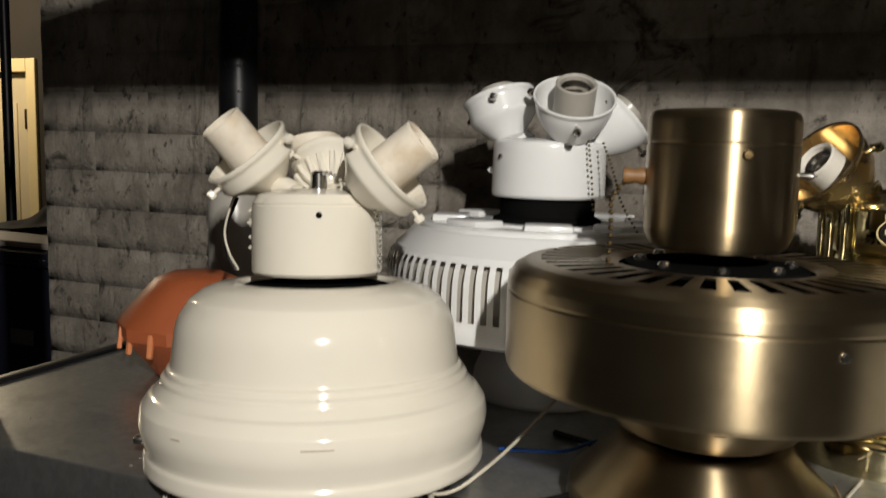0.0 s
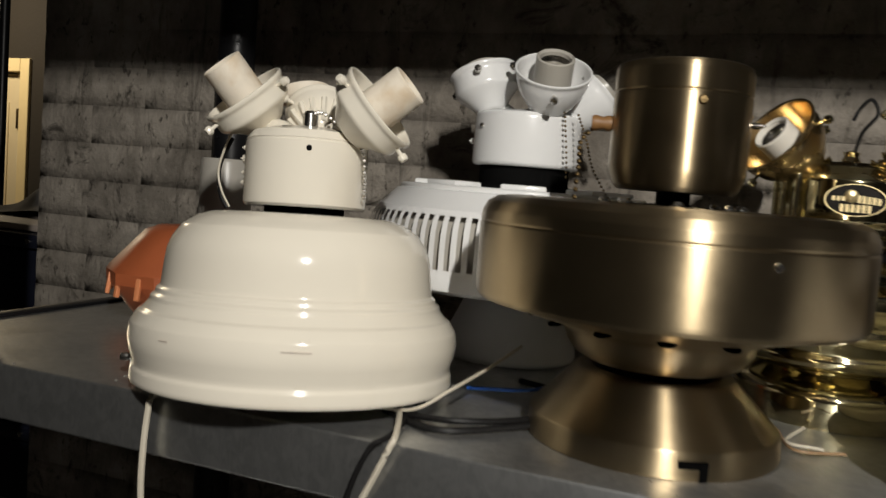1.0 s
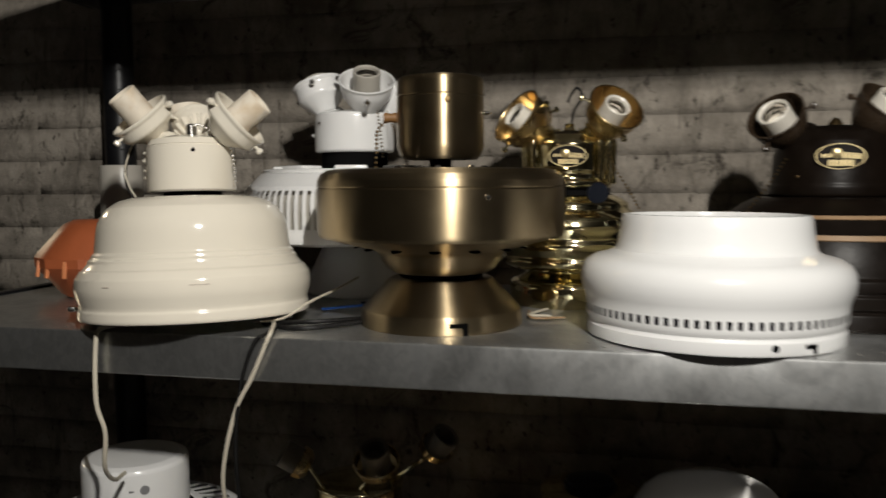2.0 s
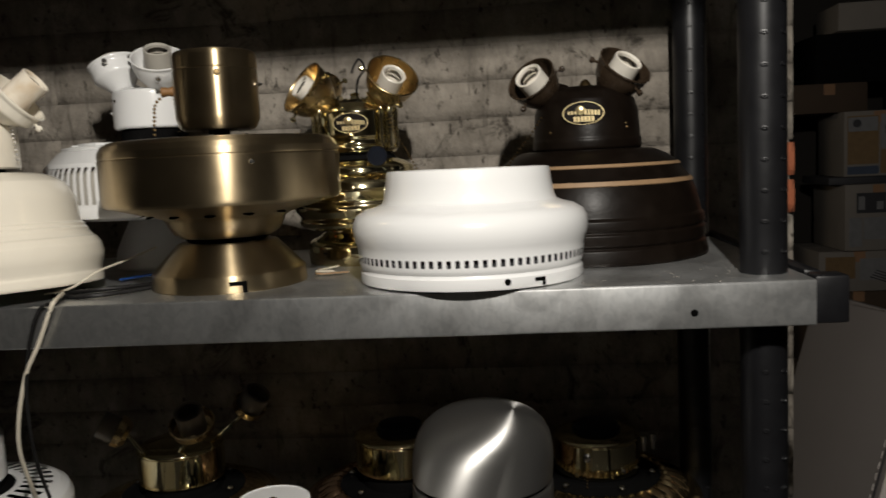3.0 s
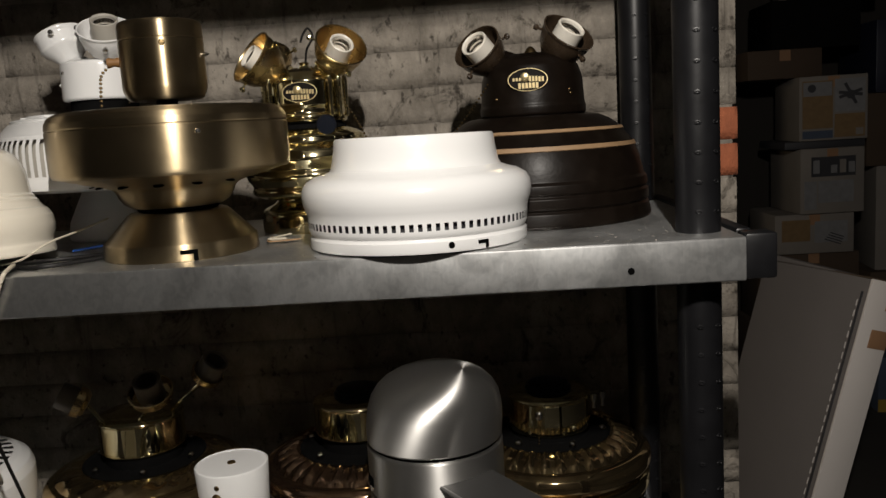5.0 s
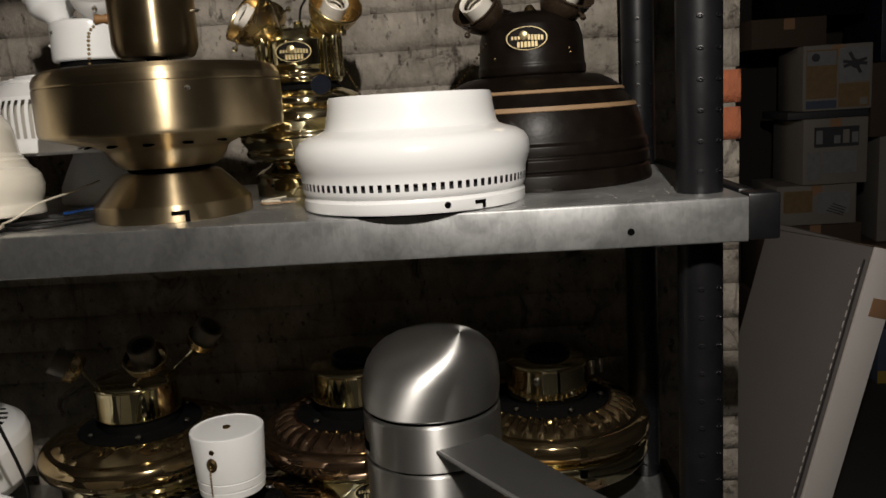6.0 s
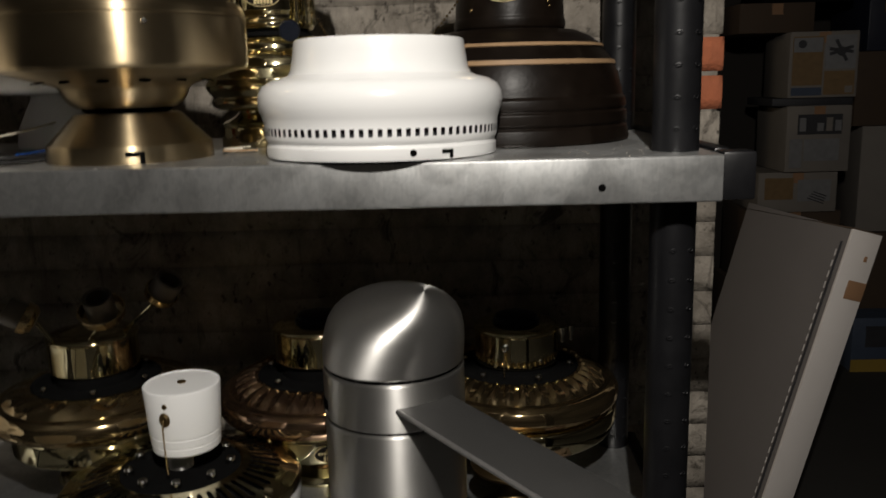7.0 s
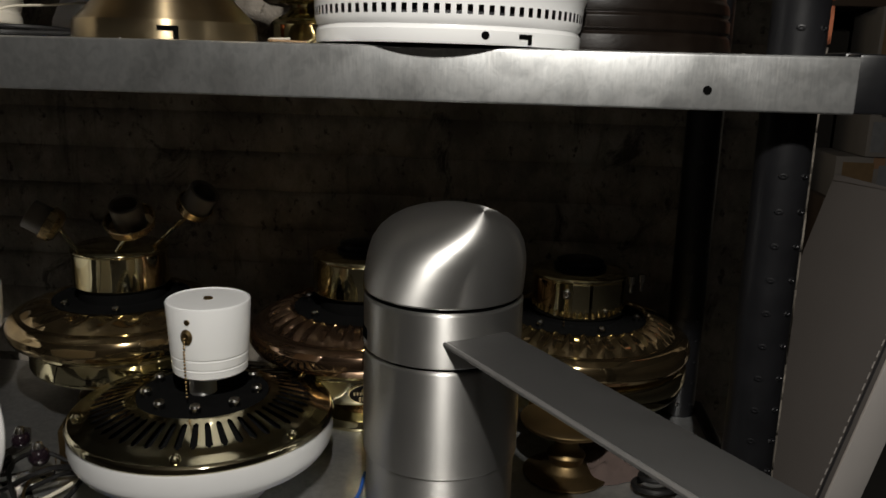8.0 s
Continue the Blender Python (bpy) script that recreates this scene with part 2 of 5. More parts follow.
# ---- mesh helpers ----
def finish(name, bm, material, parent=None, label="", smooth=True, angle=32):
    bmesh.ops.recalc_face_normals(bm, faces=bm.faces)
    if smooth:
        for f in bm.faces:
            f.smooth = True
        lim = radians(angle)
        for e in bm.edges:
            e.smooth = len(e.link_faces) == 2 and e.calc_face_angle(0) < lim
    me = bpy.data.meshes.new(name)
    bm.to_mesh(me)
    bm.free()
    me.materials.append(material)
    ob = new(name, me)
    if parent is not None:
        ob.parent = parent
    if label:
        ob["label"] = label
    return ob


def part(name, bm, material, parent, label=""):
    return finish(name, bm, material, parent, label)


def base(name, m, label, category, group="", kind=""):
    ob = new(name)
    ob.matrix_basis = m
    return tagged(ob, label, category, group, kind)


def rounded(pts, cut):
    out = [pts[0]]
    for a, b, c in zip(pts, pts[1:], pts[2:]):
        a, b, c = Vector(a), Vector(b), Vector(c)
        u, v = a - b, c - b
        if u.length < 1e-6 or v.length < 1e-6 or abs(u.angle(v) - math.pi) < 0.3:
            out.append(tuple(b))
            continue
        k1, k2 = min(cut, u.length * 0.45), min(cut, v.length * 0.45)
        p, q = b + u.normalized() * k1, b + v.normalized() * k2
        for s in (0, 0.33, 0.67, 1):
            out.append(tuple(p * (1 - s) ** 2 + b * 2 * s * (1 - s) + q * s * s))
    out.append(pts[-1])
    return out


def lathe(pts, seg=72, cut=0.0, drop=None, m=None):
    """Turns (radius, height) pairs about z; drop(i, j) leaves out the face of sector i in ring j."""
    if cut:
        pts = rounded(pts, cut)
    bm = bmesh.new()
    rows = []
    for r, z in pts:
        if r < 1e-5:
            rows.append([bm.verts.new((0, 0, z))])
        else:
            rows.append([bm.verts.new((r * math.cos(2 * math.pi * i / seg), r * math.sin(2 * math.pi * i / seg), z)) for i in range(seg)])
    for j, (a, b) in enumerate(zip(rows, rows[1:])):
        for i in range(seg):
            if drop and drop(i, j):
                continue
            k = (i + 1) % seg
            if len(a) == 1 and len(b) == 1:
                continue
            if len(a) == 1:
                bm.faces.new((a[0], b[i], b[k]))
            elif len(b) == 1:
                bm.faces.new((a[i], a[k], b[0]))
            else:
                bm.faces.new((a[i], a[k], b[k], b[i]))
    if m is not None:
        bm.transform(m)
    return bm


def join(*bms):
    out = bmesh.new()
    for b in bms:
        me = bpy.data.meshes.new("tmp")
        b.to_mesh(me)
        b.free()
        out.from_mesh(me)
        bpy.data.meshes.remove(me)
    return out


def box(x0, x1, y0, y1, z0, z1, bevel=0.0, m=None):
    bm = bmesh.new()
    bmesh.ops.create_cube(bm, size=1)
    bm.transform(Matrix.Translation(((x0 + x1) / 2, (y0 + y1) / 2, (z0 + z1) / 2)) @ Matrix.Diagonal((x1 - x0, y1 - y0, z1 - z0, 1)))
    if bevel:
        bmesh.ops.bevel(bm, geom=list(bm.edges), offset=bevel, segments=2, affect="EDGES", profile=0.5)
    if m is not None:
        bm.transform(m)
    return bm


def smooth_path(pts, n=8):
    pts = [Vector(p) for p in pts]
    full = [pts[0] * 2 - pts[1], *pts, pts[-1] * 2 - pts[-2]]
    out = []
    for a, b, c, d in zip(full, full[1:], full[2:], full[3:]):
        for i in range(n):
            s = i / n
            out.append(0.5 * ((2 * b) + (c - a) * s + (2 * a - 5 * b + 4 * c - d) * s * s + (3 * b - a - 3 * c + d) * s ** 3))
    out.append(pts[-1])
    return out


def tube(pts, r, seg=8, n=8, r_end=None):
    path = smooth_path(pts, n) if len(pts) > 2 else [Vector(p) for p in pts]
    bm = bmesh.new()
    rings, up = [], Vector((0.31, 0.17, 0.93))
    for i, p in enumerate(path):
        d = (path[min(i + 1, len(path) - 1)] - path[max(i - 1, 0)]).normalized()
        u = d.cross(up)
        u = (u if u.length > 1e-3 else d.cross(Vector((1, 0, 0)))).normalized()
        v = d.cross(u)
        rad = r if r_end is None else r + (r_end - r) * i / (len(path) - 1)
        rings.append([bm.verts.new(p + rad * (math.cos(a) * u + math.sin(a) * v)) for a in (2 * math.pi * k / seg for k in range(seg))])
    for a, b in zip(rings, rings[1:]):
        for k in range(seg):
            bm.faces.new((a[k], a[(k + 1) % seg], b[(k + 1) % seg], b[k]))
    bm.faces.new(rings[0][::-1])
    bm.faces.new(rings[-1])
    return bm


def ball(r, place, seg=10, squash=1.0):
    bm = bmesh.new()
    bmesh.ops.create_uvsphere(bm, u_segments=seg, v_segments=max(5, seg * 2 // 3), radius=r)
    bm.transform(Matrix.Translation(place) @ Matrix.Diagonal((1, 1, squash, 1)))
    return bm


def chain(pts, r=0.0017, step=0.0042):
    path = smooth_path(pts, 14)
    last = path[0]
    spots = [last]
    for p in path[1:]:
        if (p - last).length >= step:
            spots.append(p)
            last = p
    return join(*[ball(r, p, 6) for p in spots])


def facing(centre, axis):
    """A pose at centre whose z looks along axis."""
    return Matrix.Translation(centre) @ Vector(axis).to_track_quat("Z", "Y").to_matrix().to_4x4()


def on_side(r, z, deg, out=0.0):
    """A pose on a turned side at that height, its z pointing outwards; 0 degrees looks to the front (-y), positive towards +x."""
    a = radians(deg)
    d = Vector((math.sin(a), -math.cos(a), 0))
    return Matrix.Translation(d * (r + out) + Vector((0, 0, z))) @ Matrix((( math.cos(a), 0, d.x, 0), (math.sin(a), 0, d.y, 0), (0, 1, 0, 0), (0, 0, 0, 1)))


def disc(r, h, m, seg=16):
    return lathe([(0, 0), (r, 0), (r, h * 0.7), (r * 0.9, h), (0, h)], seg, m=m)


def screw(name, parent, m, r=0.003, h=0.002, material=None):
    bm = join(lathe([(0, 0), (r, 0), (r, h * 0.5), (r * 0.7, h), (0, h * 1.1)], 14), box(-r * 0.8, r * 0.8, -r * 0.12, r * 0.12, h * 0.9, h * 1.25))
    bm.transform(m)
    return part(name, bm, material or M_CHROME, parent)


def side_patch(r, z0, z1, a0, a1, thick=0.0008, n=6):
    """A thin curved patch lying on a turned side, angles in degrees from the front."""
    bm = bmesh.new()
    grid = []
    for rad in (r - 0.001, r + thick):
        rows = []
        for z in (z0, z1):
            rows.append([bm.verts.new((rad * math.sin(radians(a0 + (a1 - a0) * i / n)), -rad * math.cos(radians(a0 + (a1 - a0) * i / n)), z)) for i in range(n + 1)])
        grid.append(rows)
    for i in range(n):
        for g in grid:
            bm.faces.new((g[0][i], g[0][i + 1], g[1][i + 1], g[1][i]))
        for k in (0, 1):
            bm.faces.new((grid[0][k][i], grid[0][k][i + 1], grid[1][k][i + 1], grid[1][k][i]))
    for i in (0, n):
        bm.faces.new((grid[0][0][i], grid[1][0][i], grid[1][1][i], grid[0][1][i]))
    return bm


def lamp_cup(parent, centre, axis, r, cup_mat, socket_mat, out=0.03, sock_r=0.0155, depth=0.034, fluted=False, knob_mat=None, band=False):
    """A shade holder: bowl with a rolled rim, a lamp socket in it and three thumb screws. centre: middle of the rim."""
    m = facing(centre, axis)
    prof = [(0.006, -depth - 0.006), (r * 0.42, -depth - 0.004), (r * 0.62, -depth * 0.88), (r * 0.86, -depth * 0.55), (r * 0.97, -depth * 0.25),
            (r * 0.985, -0.003), (r * 1.04, 0.0), (r * 1.04, 0.002), (r * 0.97, 0.002), (r * 0.94, -depth * 0.25), (r * 0.83, -depth * 0.5), (r * 0.6, -depth * 0.8), (0.004, -depth * 0.86)]
    if band:
        # straight rim wall over a conical bottom
        prof = [(0.006, -depth - 0.006), (r * 0.42, -depth - 0.004), (r * 0.66, -depth * 0.84), (r * 0.93, -depth * 0.60), (r * 0.975, -depth * 0.52), (r * 0.985, -0.004),
                (r * 1.05, -0.001), (r * 1.05, 0.002), (r * 0.97, 0.002), (r * 0.93, -depth * 0.48), (r * 0.6, -depth * 0.75), (0.004, -depth * 0.86)]
    bm = lathe(prof, 48, 0.002 if band else 0.003)
    bm.transform(m)
    cup = part("lamp_cup", bm, cup_mat, parent)
    if fluted:
        for k in range(16):
            a = 2 * math.pi * k / 16
            rib = tube([(r * f * math.cos(a), r * f * math.sin(a), -depth * h) for f, h in ((0.50, 1.0), (0.74, 0.78), (0.92, 0.45))], 0.0026, 6, 3)
            rib.transform(m)
            part("flute", rib, cup_mat, cup)
    sock = lathe([(0, -depth * 0.8), (sock_r, -depth * 0.8), (sock_r, out), (sock_r * 0.93, out + 0.001), (sock_r * 0.80, out - 0.001), (sock_r * 0.78, out - 0.010),
                  (sock_r * 0.74, out - 0.011), (sock_r * 0.78, out - 0.015), (sock_r * 0.72, out - 0.022), (0, out - 0.022)], 32, m=m)
    part("socket", sock, socket_mat, cup, "")
    thread = lathe([(sock_r * 0.755, out - 0.019), (sock_r * 0.70, out - 0.016), (sock_r * 0.755, out - 0.013), (sock_r * 0.70, out - 0.010), (sock_r * 0.755, out - 0.007), (sock_r * 0.74, out - 0.004)], 24, m=m)
    part("screw_shell", thread, M_CHROME, cup, "shiny metal screw shell")
    for k in range(3):
        a = 2 * math.pi * k / 3 + 0.5
        d = Vector((math.cos(a), math.sin(a), 0))
        p = d * r * 0.94 + Vector((0, 0, -depth * 0.22))
        kb = lathe([(0.0016, 0), (0.0016, 0.007), (0.0036, 0.0075), (0.004, 0.010), (0.003, 0.0125), (0, 0.013)], 10, m=m @ facing(p, d))
        part("thumb_screw", kb, knob_mat or cup_mat, cup)
    return cup


def oval_badge(parent, m, w, h, plate, ink):
    """An oval maker's plate with plain bars in place of lettering."""
    bm = lathe([(0, 0), (1, 0), (1, 0.0012), (0.93, 0.0018), (0.9, 0.0010), (0, 0.0010)], 40)
    bm.transform(m @ Matrix.Diagonal((w / 2, h / 2, 1, 1)))
    b = part("badge", bm, plate, parent, "dark oval plate with bright brass rim and emblem")
    bars = [ball(h * 0.22, (-w * 0.07, h * 0.12, 0.0012), 10, 0.4)]
    for k in range(6):
        x = -w * 0.24 + k * w * 0.088
        bars.append(box(x, x + w * 0.062, -h * 0.38, -h * 0.14, 0.001, 0.0022))
    for k in range(5):
        x = w * 0.03 + k * w * 0.080
        bars.append(box(x, x + w * 0.056, -h * 0.08 - 0.0002 * k, h * 0.16 - 0.0004 * k, 0.001, 0.0022))
    for k in range(3):
        x = -w * 0.38 + k * w * 0.08
        bars.append(box(x, x + w * 0.05, -h * 0.04, h * 0.10, 0.001, 0.0022))
    bm = join(*bars)
    bm.transform(m)
    tagged(part("emblem", bm, M_EMBLEM, b, "bright gilt bars and ball"), kind="stuff")
    ring = lathe([(0.965, 0.0008), (1.015, 0.0008), (1.015, 0.0020), (0.965, 0.0020), (0.965, 0.0008)], 40)
    ring.transform(m @ Matrix.Diagonal((w / 2, h / 2, 1, 1)))
    part("badge_rim", ring, M_EMBLEM, b)
    return b


# ---- the room ----
def structure(name, bm, material, label):
    return tagged(finish(name, bm, material, smooth=False), label, "", "", "structure")


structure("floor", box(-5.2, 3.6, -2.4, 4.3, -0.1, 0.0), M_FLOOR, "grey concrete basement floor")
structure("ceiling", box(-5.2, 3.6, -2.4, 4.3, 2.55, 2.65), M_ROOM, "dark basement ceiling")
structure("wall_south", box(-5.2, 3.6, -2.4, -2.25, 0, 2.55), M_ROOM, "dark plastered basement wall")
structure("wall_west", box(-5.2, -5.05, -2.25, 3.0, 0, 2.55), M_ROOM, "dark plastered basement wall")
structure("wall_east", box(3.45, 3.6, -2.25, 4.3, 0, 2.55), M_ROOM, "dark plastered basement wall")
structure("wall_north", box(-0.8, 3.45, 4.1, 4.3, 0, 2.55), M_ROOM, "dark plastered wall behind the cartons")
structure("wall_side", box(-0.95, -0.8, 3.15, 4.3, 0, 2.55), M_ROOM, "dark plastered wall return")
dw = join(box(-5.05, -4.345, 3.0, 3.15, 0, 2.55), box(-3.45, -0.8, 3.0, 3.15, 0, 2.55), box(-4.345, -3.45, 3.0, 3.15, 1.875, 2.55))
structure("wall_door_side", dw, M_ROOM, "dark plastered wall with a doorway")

door = tagged(finish("door_1", join(box(-4.335, -3.46, 3.03, 3.07, 0.01, 1.865, 0.003)), M_DOOR, smooth=False), "cream painted panel door lit warm yellow", "door", "", "structure")
for z0, z1 in ((0.2, 0.85), (1.0, 1.72)):
    for x0, x1 in ((-4.235, -3.955), (-3.855, -3.565)):
        part("panel", join(box(x0, x1, 3.022, 3.032, z0, z1, 0.004), box(x0 + 0.04, x1 - 0.04, 3.014, 3.024, z0 + 0.04, z1 - 0.04, 0.004)), M_DOOR, door)
for z in (0.25, 1.64):
    part("hinge", box(-3.51, -3.48, 3.02, 3.033, z - 0.05, z + 0.05, 0.002), M_BRASS_DARK, door, "dark brass hinge")
tagged(finish("trim", join(box(-3.45, -3.39, 2.982, 3.06, 0, 1.935, 0.004), box(-4.405, -4.345, 2.982, 3.06, 0, 1.935, 0.004), box(-4.345, -3.45, 2.98, 3.06, 1.87, 1.935, 0.004)), M_CASING, smooth=False),
       "cream yellow wooden door casing", "", "", "structure")

# the pier behind the rack: mortar core, whitewashed bricks in front of it
WX0, WX1, WY = -1.064, 0.745, 0.950
pier = structure("wall_rack", box(WX0 + 0.006, WX1 - 0.006, WY + 0.0022, 1.34, 0, 2.55), M_MORTAR, "whitewashed brick wall, stained and uneven")

# ---- the steel rack ----
FRONT, BACK, SX0, SX1 = 0.4385, 0.905, -0.692, 0.595


def shelf_mesh(top):
    outer = rounded([(BACK, top - 0.040), (BACK, top), (FRONT, top), (FRONT, top - 0.046), (FRONT + 0.014, top - 0.046)], 0.003)
    inner = []
    for i, p in enumerate(outer):
        a, b = Vector(outer[max(i - 1, 0)]), Vector(outer[min(i + 1, len(outer) - 1)])
        d = (b - a).normalized()
        n = Vector((-d.y, d.x))
        inner.append(tuple(Vector(p) + n * 0.0016))
    loop = outer + inner[::-1]
    bm = bmesh.new()
    ends = [[bm.verts.new((x, y, z)) for y, z in loop] for x in (SX0, SX1)]
    n = len(loop)
    for i in range(n):
        k = (i + 1) % n
        bm.faces.new((ends[0][i], ends[0][k], ends[1][k], ends[1][i]))
    m = len(outer)
    for e in ends:
        for i in range(m - 1):
            bm.faces.new((e[i], e[i + 1], e[n - 2 - i], e[n - 1 - i]))
    sides = [box(SX0, SX0 + 0.0016, FRONT + 0.003, BACK - 0.002, top - 0.046, top - 0.002), box(SX1 - 0.0016, SX1, FRONT + 0.003, BACK - 0.002, top - 0.046, top - 0.002)]
    return join(bm, *sides)


rack = base("shelving_rack", pose(0, 0, 0), "galvanised steel shelf rack with black plastic tube posts", "shelving rack")
LEVELS = (0.30, 0.80, 1.30, 1.790)
for top in LEVELS:
    s = part("shelf", shelf_mesh(top), M_ZINC, rack)
    for bx in (0.478, -0.56):
        part("bolt_hole", lathe([(0, 0), (0.0036, 0), (0.0036, 0.0007), (0, 0.0009)], 14, m=facing((bx, FRONT, top - 0.0295), (0, -1, 0))), M_HOLE, s, "dark round bolt hole")
    part("end_rail", join(box(SX1 + 0.001, SX1 + 0.018, 0.476 if top == 1.30 else FRONT + 0.02, BACK, top - 0.044, top + 0.004, 0.003)), M_POST, s, "black plastic end rail")
    part("end_rail", join(box(SX0 - 0.018, SX0 - 0.001, FRONT + 0.02, BACK, top - 0.044, top + 0.004, 0.003)), M_POST, s, "black plastic end rail")
for px, py in ((-0.672, 0.500), (-0.640, 0.872), (0.563, 0.500), (0.571, 0.872)):
    segs = [(0.024, 0.0), (0.024, 2.0), (0.020, 2.006), (0.0, 2.006)]
    p = part("post", lathe(segs, 32, m=pose(px, py, 0)), M_POST, rack)
    marks = []
    for k in range(46):
        zz = 0.41 + k * 0.0315
        for a in (-12, 38):
            marks.append(lathe([(0.0045, -0.0005), (0.0040, 0.0011), (0.0022, 0.0013), (0.0016, 0.0002), (0, 0.0)], 8, m=pose(px, py, 0) @ on_side(0.024, zz, a) @ Matrix.Diagonal((0.95, 0.60, 0.9, 1))))
    tagged(part("hole_relief", join(*marks), M_POST, p, "rows of moulded holes"), kind="stuff")
part("corner_bracket", join(box(SX1 + 0.001, SX1 + 0.034, FRONT + 0.005, 0.474, 1.2545, 1.3025, 0.003)), M_POST, rack, "black plastic corner bracket")


# ---- things on the middle shelf ----
TOP = 1.300


def cream_fan():
    f = base("ceiling_fan", pose(-0.312, 0.523, TOP + 0.006, -3.0, -2.3, 0) , "cream enamelled fan motor upside down with three lamp cups", "ceiling fan", "upturned fan motors")
    prof = [(0.118, 0.002), (0.1258, 0.002), (0.1268, 0.005), (0.1262, 0.0130), (0.1248, 0.0155), (0.1252, 0.0195), (0.1282, 0.028), (0.1295, 0.037), (0.1280, 0.047), (0.1225, 0.0555),
            (0.1195, 0.0570), (0.1180, 0.0590), (0.1145, 0.0635), (0.1140, 0.0668), (0.1108, 0.0690), (0.1102, 0.0725), (0.1074, 0.0742), (0.1070, 0.0775), (0.1063, 0.0840), (0.1056, 0.0905), (0.1048, 0.0970), (0.1036, 0.1040), (0.1004, 0.1120), (0.0935, 0.1222),
            (0.083, 0.1293), (0.073, 0.1330), (0.060, 0.1340), (0.058, 0.132), (0.058, 0.120)]
    part("motor_cover", lathe(prof, 96, 0.0012), M_CREAM, f)
    part("motor_hub", lathe([(0.060, 0.116), (0.055, 0.131), (0.036, 0.133), (0.032, 0.134), (0.032, 0.146), (0, 0.146)], 40), M_BLACK, f, "black motor hub")
    can = part("switch_housing", lathe([(0.0, 0.1395), (0.047, 0.1395), (0.0488, 0.1415), (0.0488, 0.190), (0.0480, 0.1905), (0.0480, 0.1915), (0.0485, 0.192), (0.044, 0.1985), (0.030, 0.2025), (0.0, 0.2035)], 64), M_CREAM, f)
    screw("screw", can, on_side(0.0488, 0.184, 32), 0.0022, 0.0012, M_BLACK)
    for z, r in ((0.186, 0.0025), (0.177, 0.0048), (0.166, 0.0025), (0.158, 0.0028)):
        screw("screw", can, on_side(0.0488, z, -74), r, 0.004, M_CREAM)
    part("foot_clip", box(-0.006, 0.006, -0.003, 0.003, 0, 0.010, 0.002, on_side(0.1265, 0.014, -62) ), M_CHROME, f, "small bright clip on the rim")
    lamp_cup(f, (-0.060, -0.006, 0.231), (-0.38, -0.56, 0.73), 0.0350, M_CREAM, M_CREAM_TUBE, 0.030, 0.0172, 0.028, band=True, knob_mat=M_CREAM)
    lamp_cup(f, (0.066, -0.008, 0.2195), (0.78, 0.10, 0.60), 0.0355, M_CREAM, M_CREAM_TUBE, 0.029, 0.0172, 0.028, band=True, knob_mat=M_CREAM)
    lamp_cup(f, (-0.014, 0.040, 0.222), (-0.42, 0.58, 0.66), 0.0285, M_CREAM, M_CREAM_TUBE, 0.026, 0.0152, 0.028, fluted=True, knob_mat=M_CREAM)
    dish = facing((-0.034, 0.046, 0.243), (-0.25, 0.10, 0.96))
    part("lamp_cup", lathe([(0.004, -0.016), (0.014, -0.015), (0.021, -0.008), (0.0235, 0.0), (0.0225, 0.001), (0.019, -0.007), (0.003, -0.013)], 36, 0.001, m=dish), M_CREAM_TUBE, f, "yellowed shallow lamp cup")
    for a, b in (((-0.020, 0, 0.200), (-0.038, 0.004, 0.204)), ((0.020, 0, 0.199), (0.040, 0.002, 0.198)), ((0.002, 0.016, 0.200), (0.003, 0.030, 0.213))):
        part("arm", tube([a, ((a[0] + b[0]) / 2, (a[1] + b[1]) / 2, a[2] + 0.004), b], 0.008, 12, 4), M_CREAM, f)
    part("stem", lathe([(0.006, 0), (0.006, 0.012), (0.004, 0.014), (0, 0.014)], 14, m=pose(0.008, -0.012, 0.202)), M_CHROME, f, "bright metal stem")
    part("pull_chain", chain([(0.010, -0.012, 0.214), (0.024, -0.020, 0.213), (0.040, -0.018, 0.202), (0.053, -0.008, 0.186), (0.0545, -0.004, 0.165), (0.0545, -0.003, 0.146)]), M_CHROME, f)
    part("lead_wire", tube([(-0.062, -0.006, 0.210), (-0.080, 0.004, 0.195), (-0.090, 0.006, 0.170), (-0.086, 0.006, 0.152), (-0.080, 0.010, 0.138)], 0.0010), M_CORD, f, "ivory lamp lead")
    part("lead_wire", tube([(-0.078, 0.006, 0.196), (-0.092, 0.010, 0.172), (-0.090, 0.010, 0.150), (-0.084, 0.012, 0.137)], 0.0018), M_WIRE, f, "black lamp lead")
    for z, w, a in ((0.0405, 4, 2), (0.041, 9, 46)):
        part("scuff", side_patch(0.1292, z, z + 0.0007, a - 15 - w / 2, a - 15 + w / 2, 0.0003), M_PINK, f, "faint brown scuff mark")
    return f


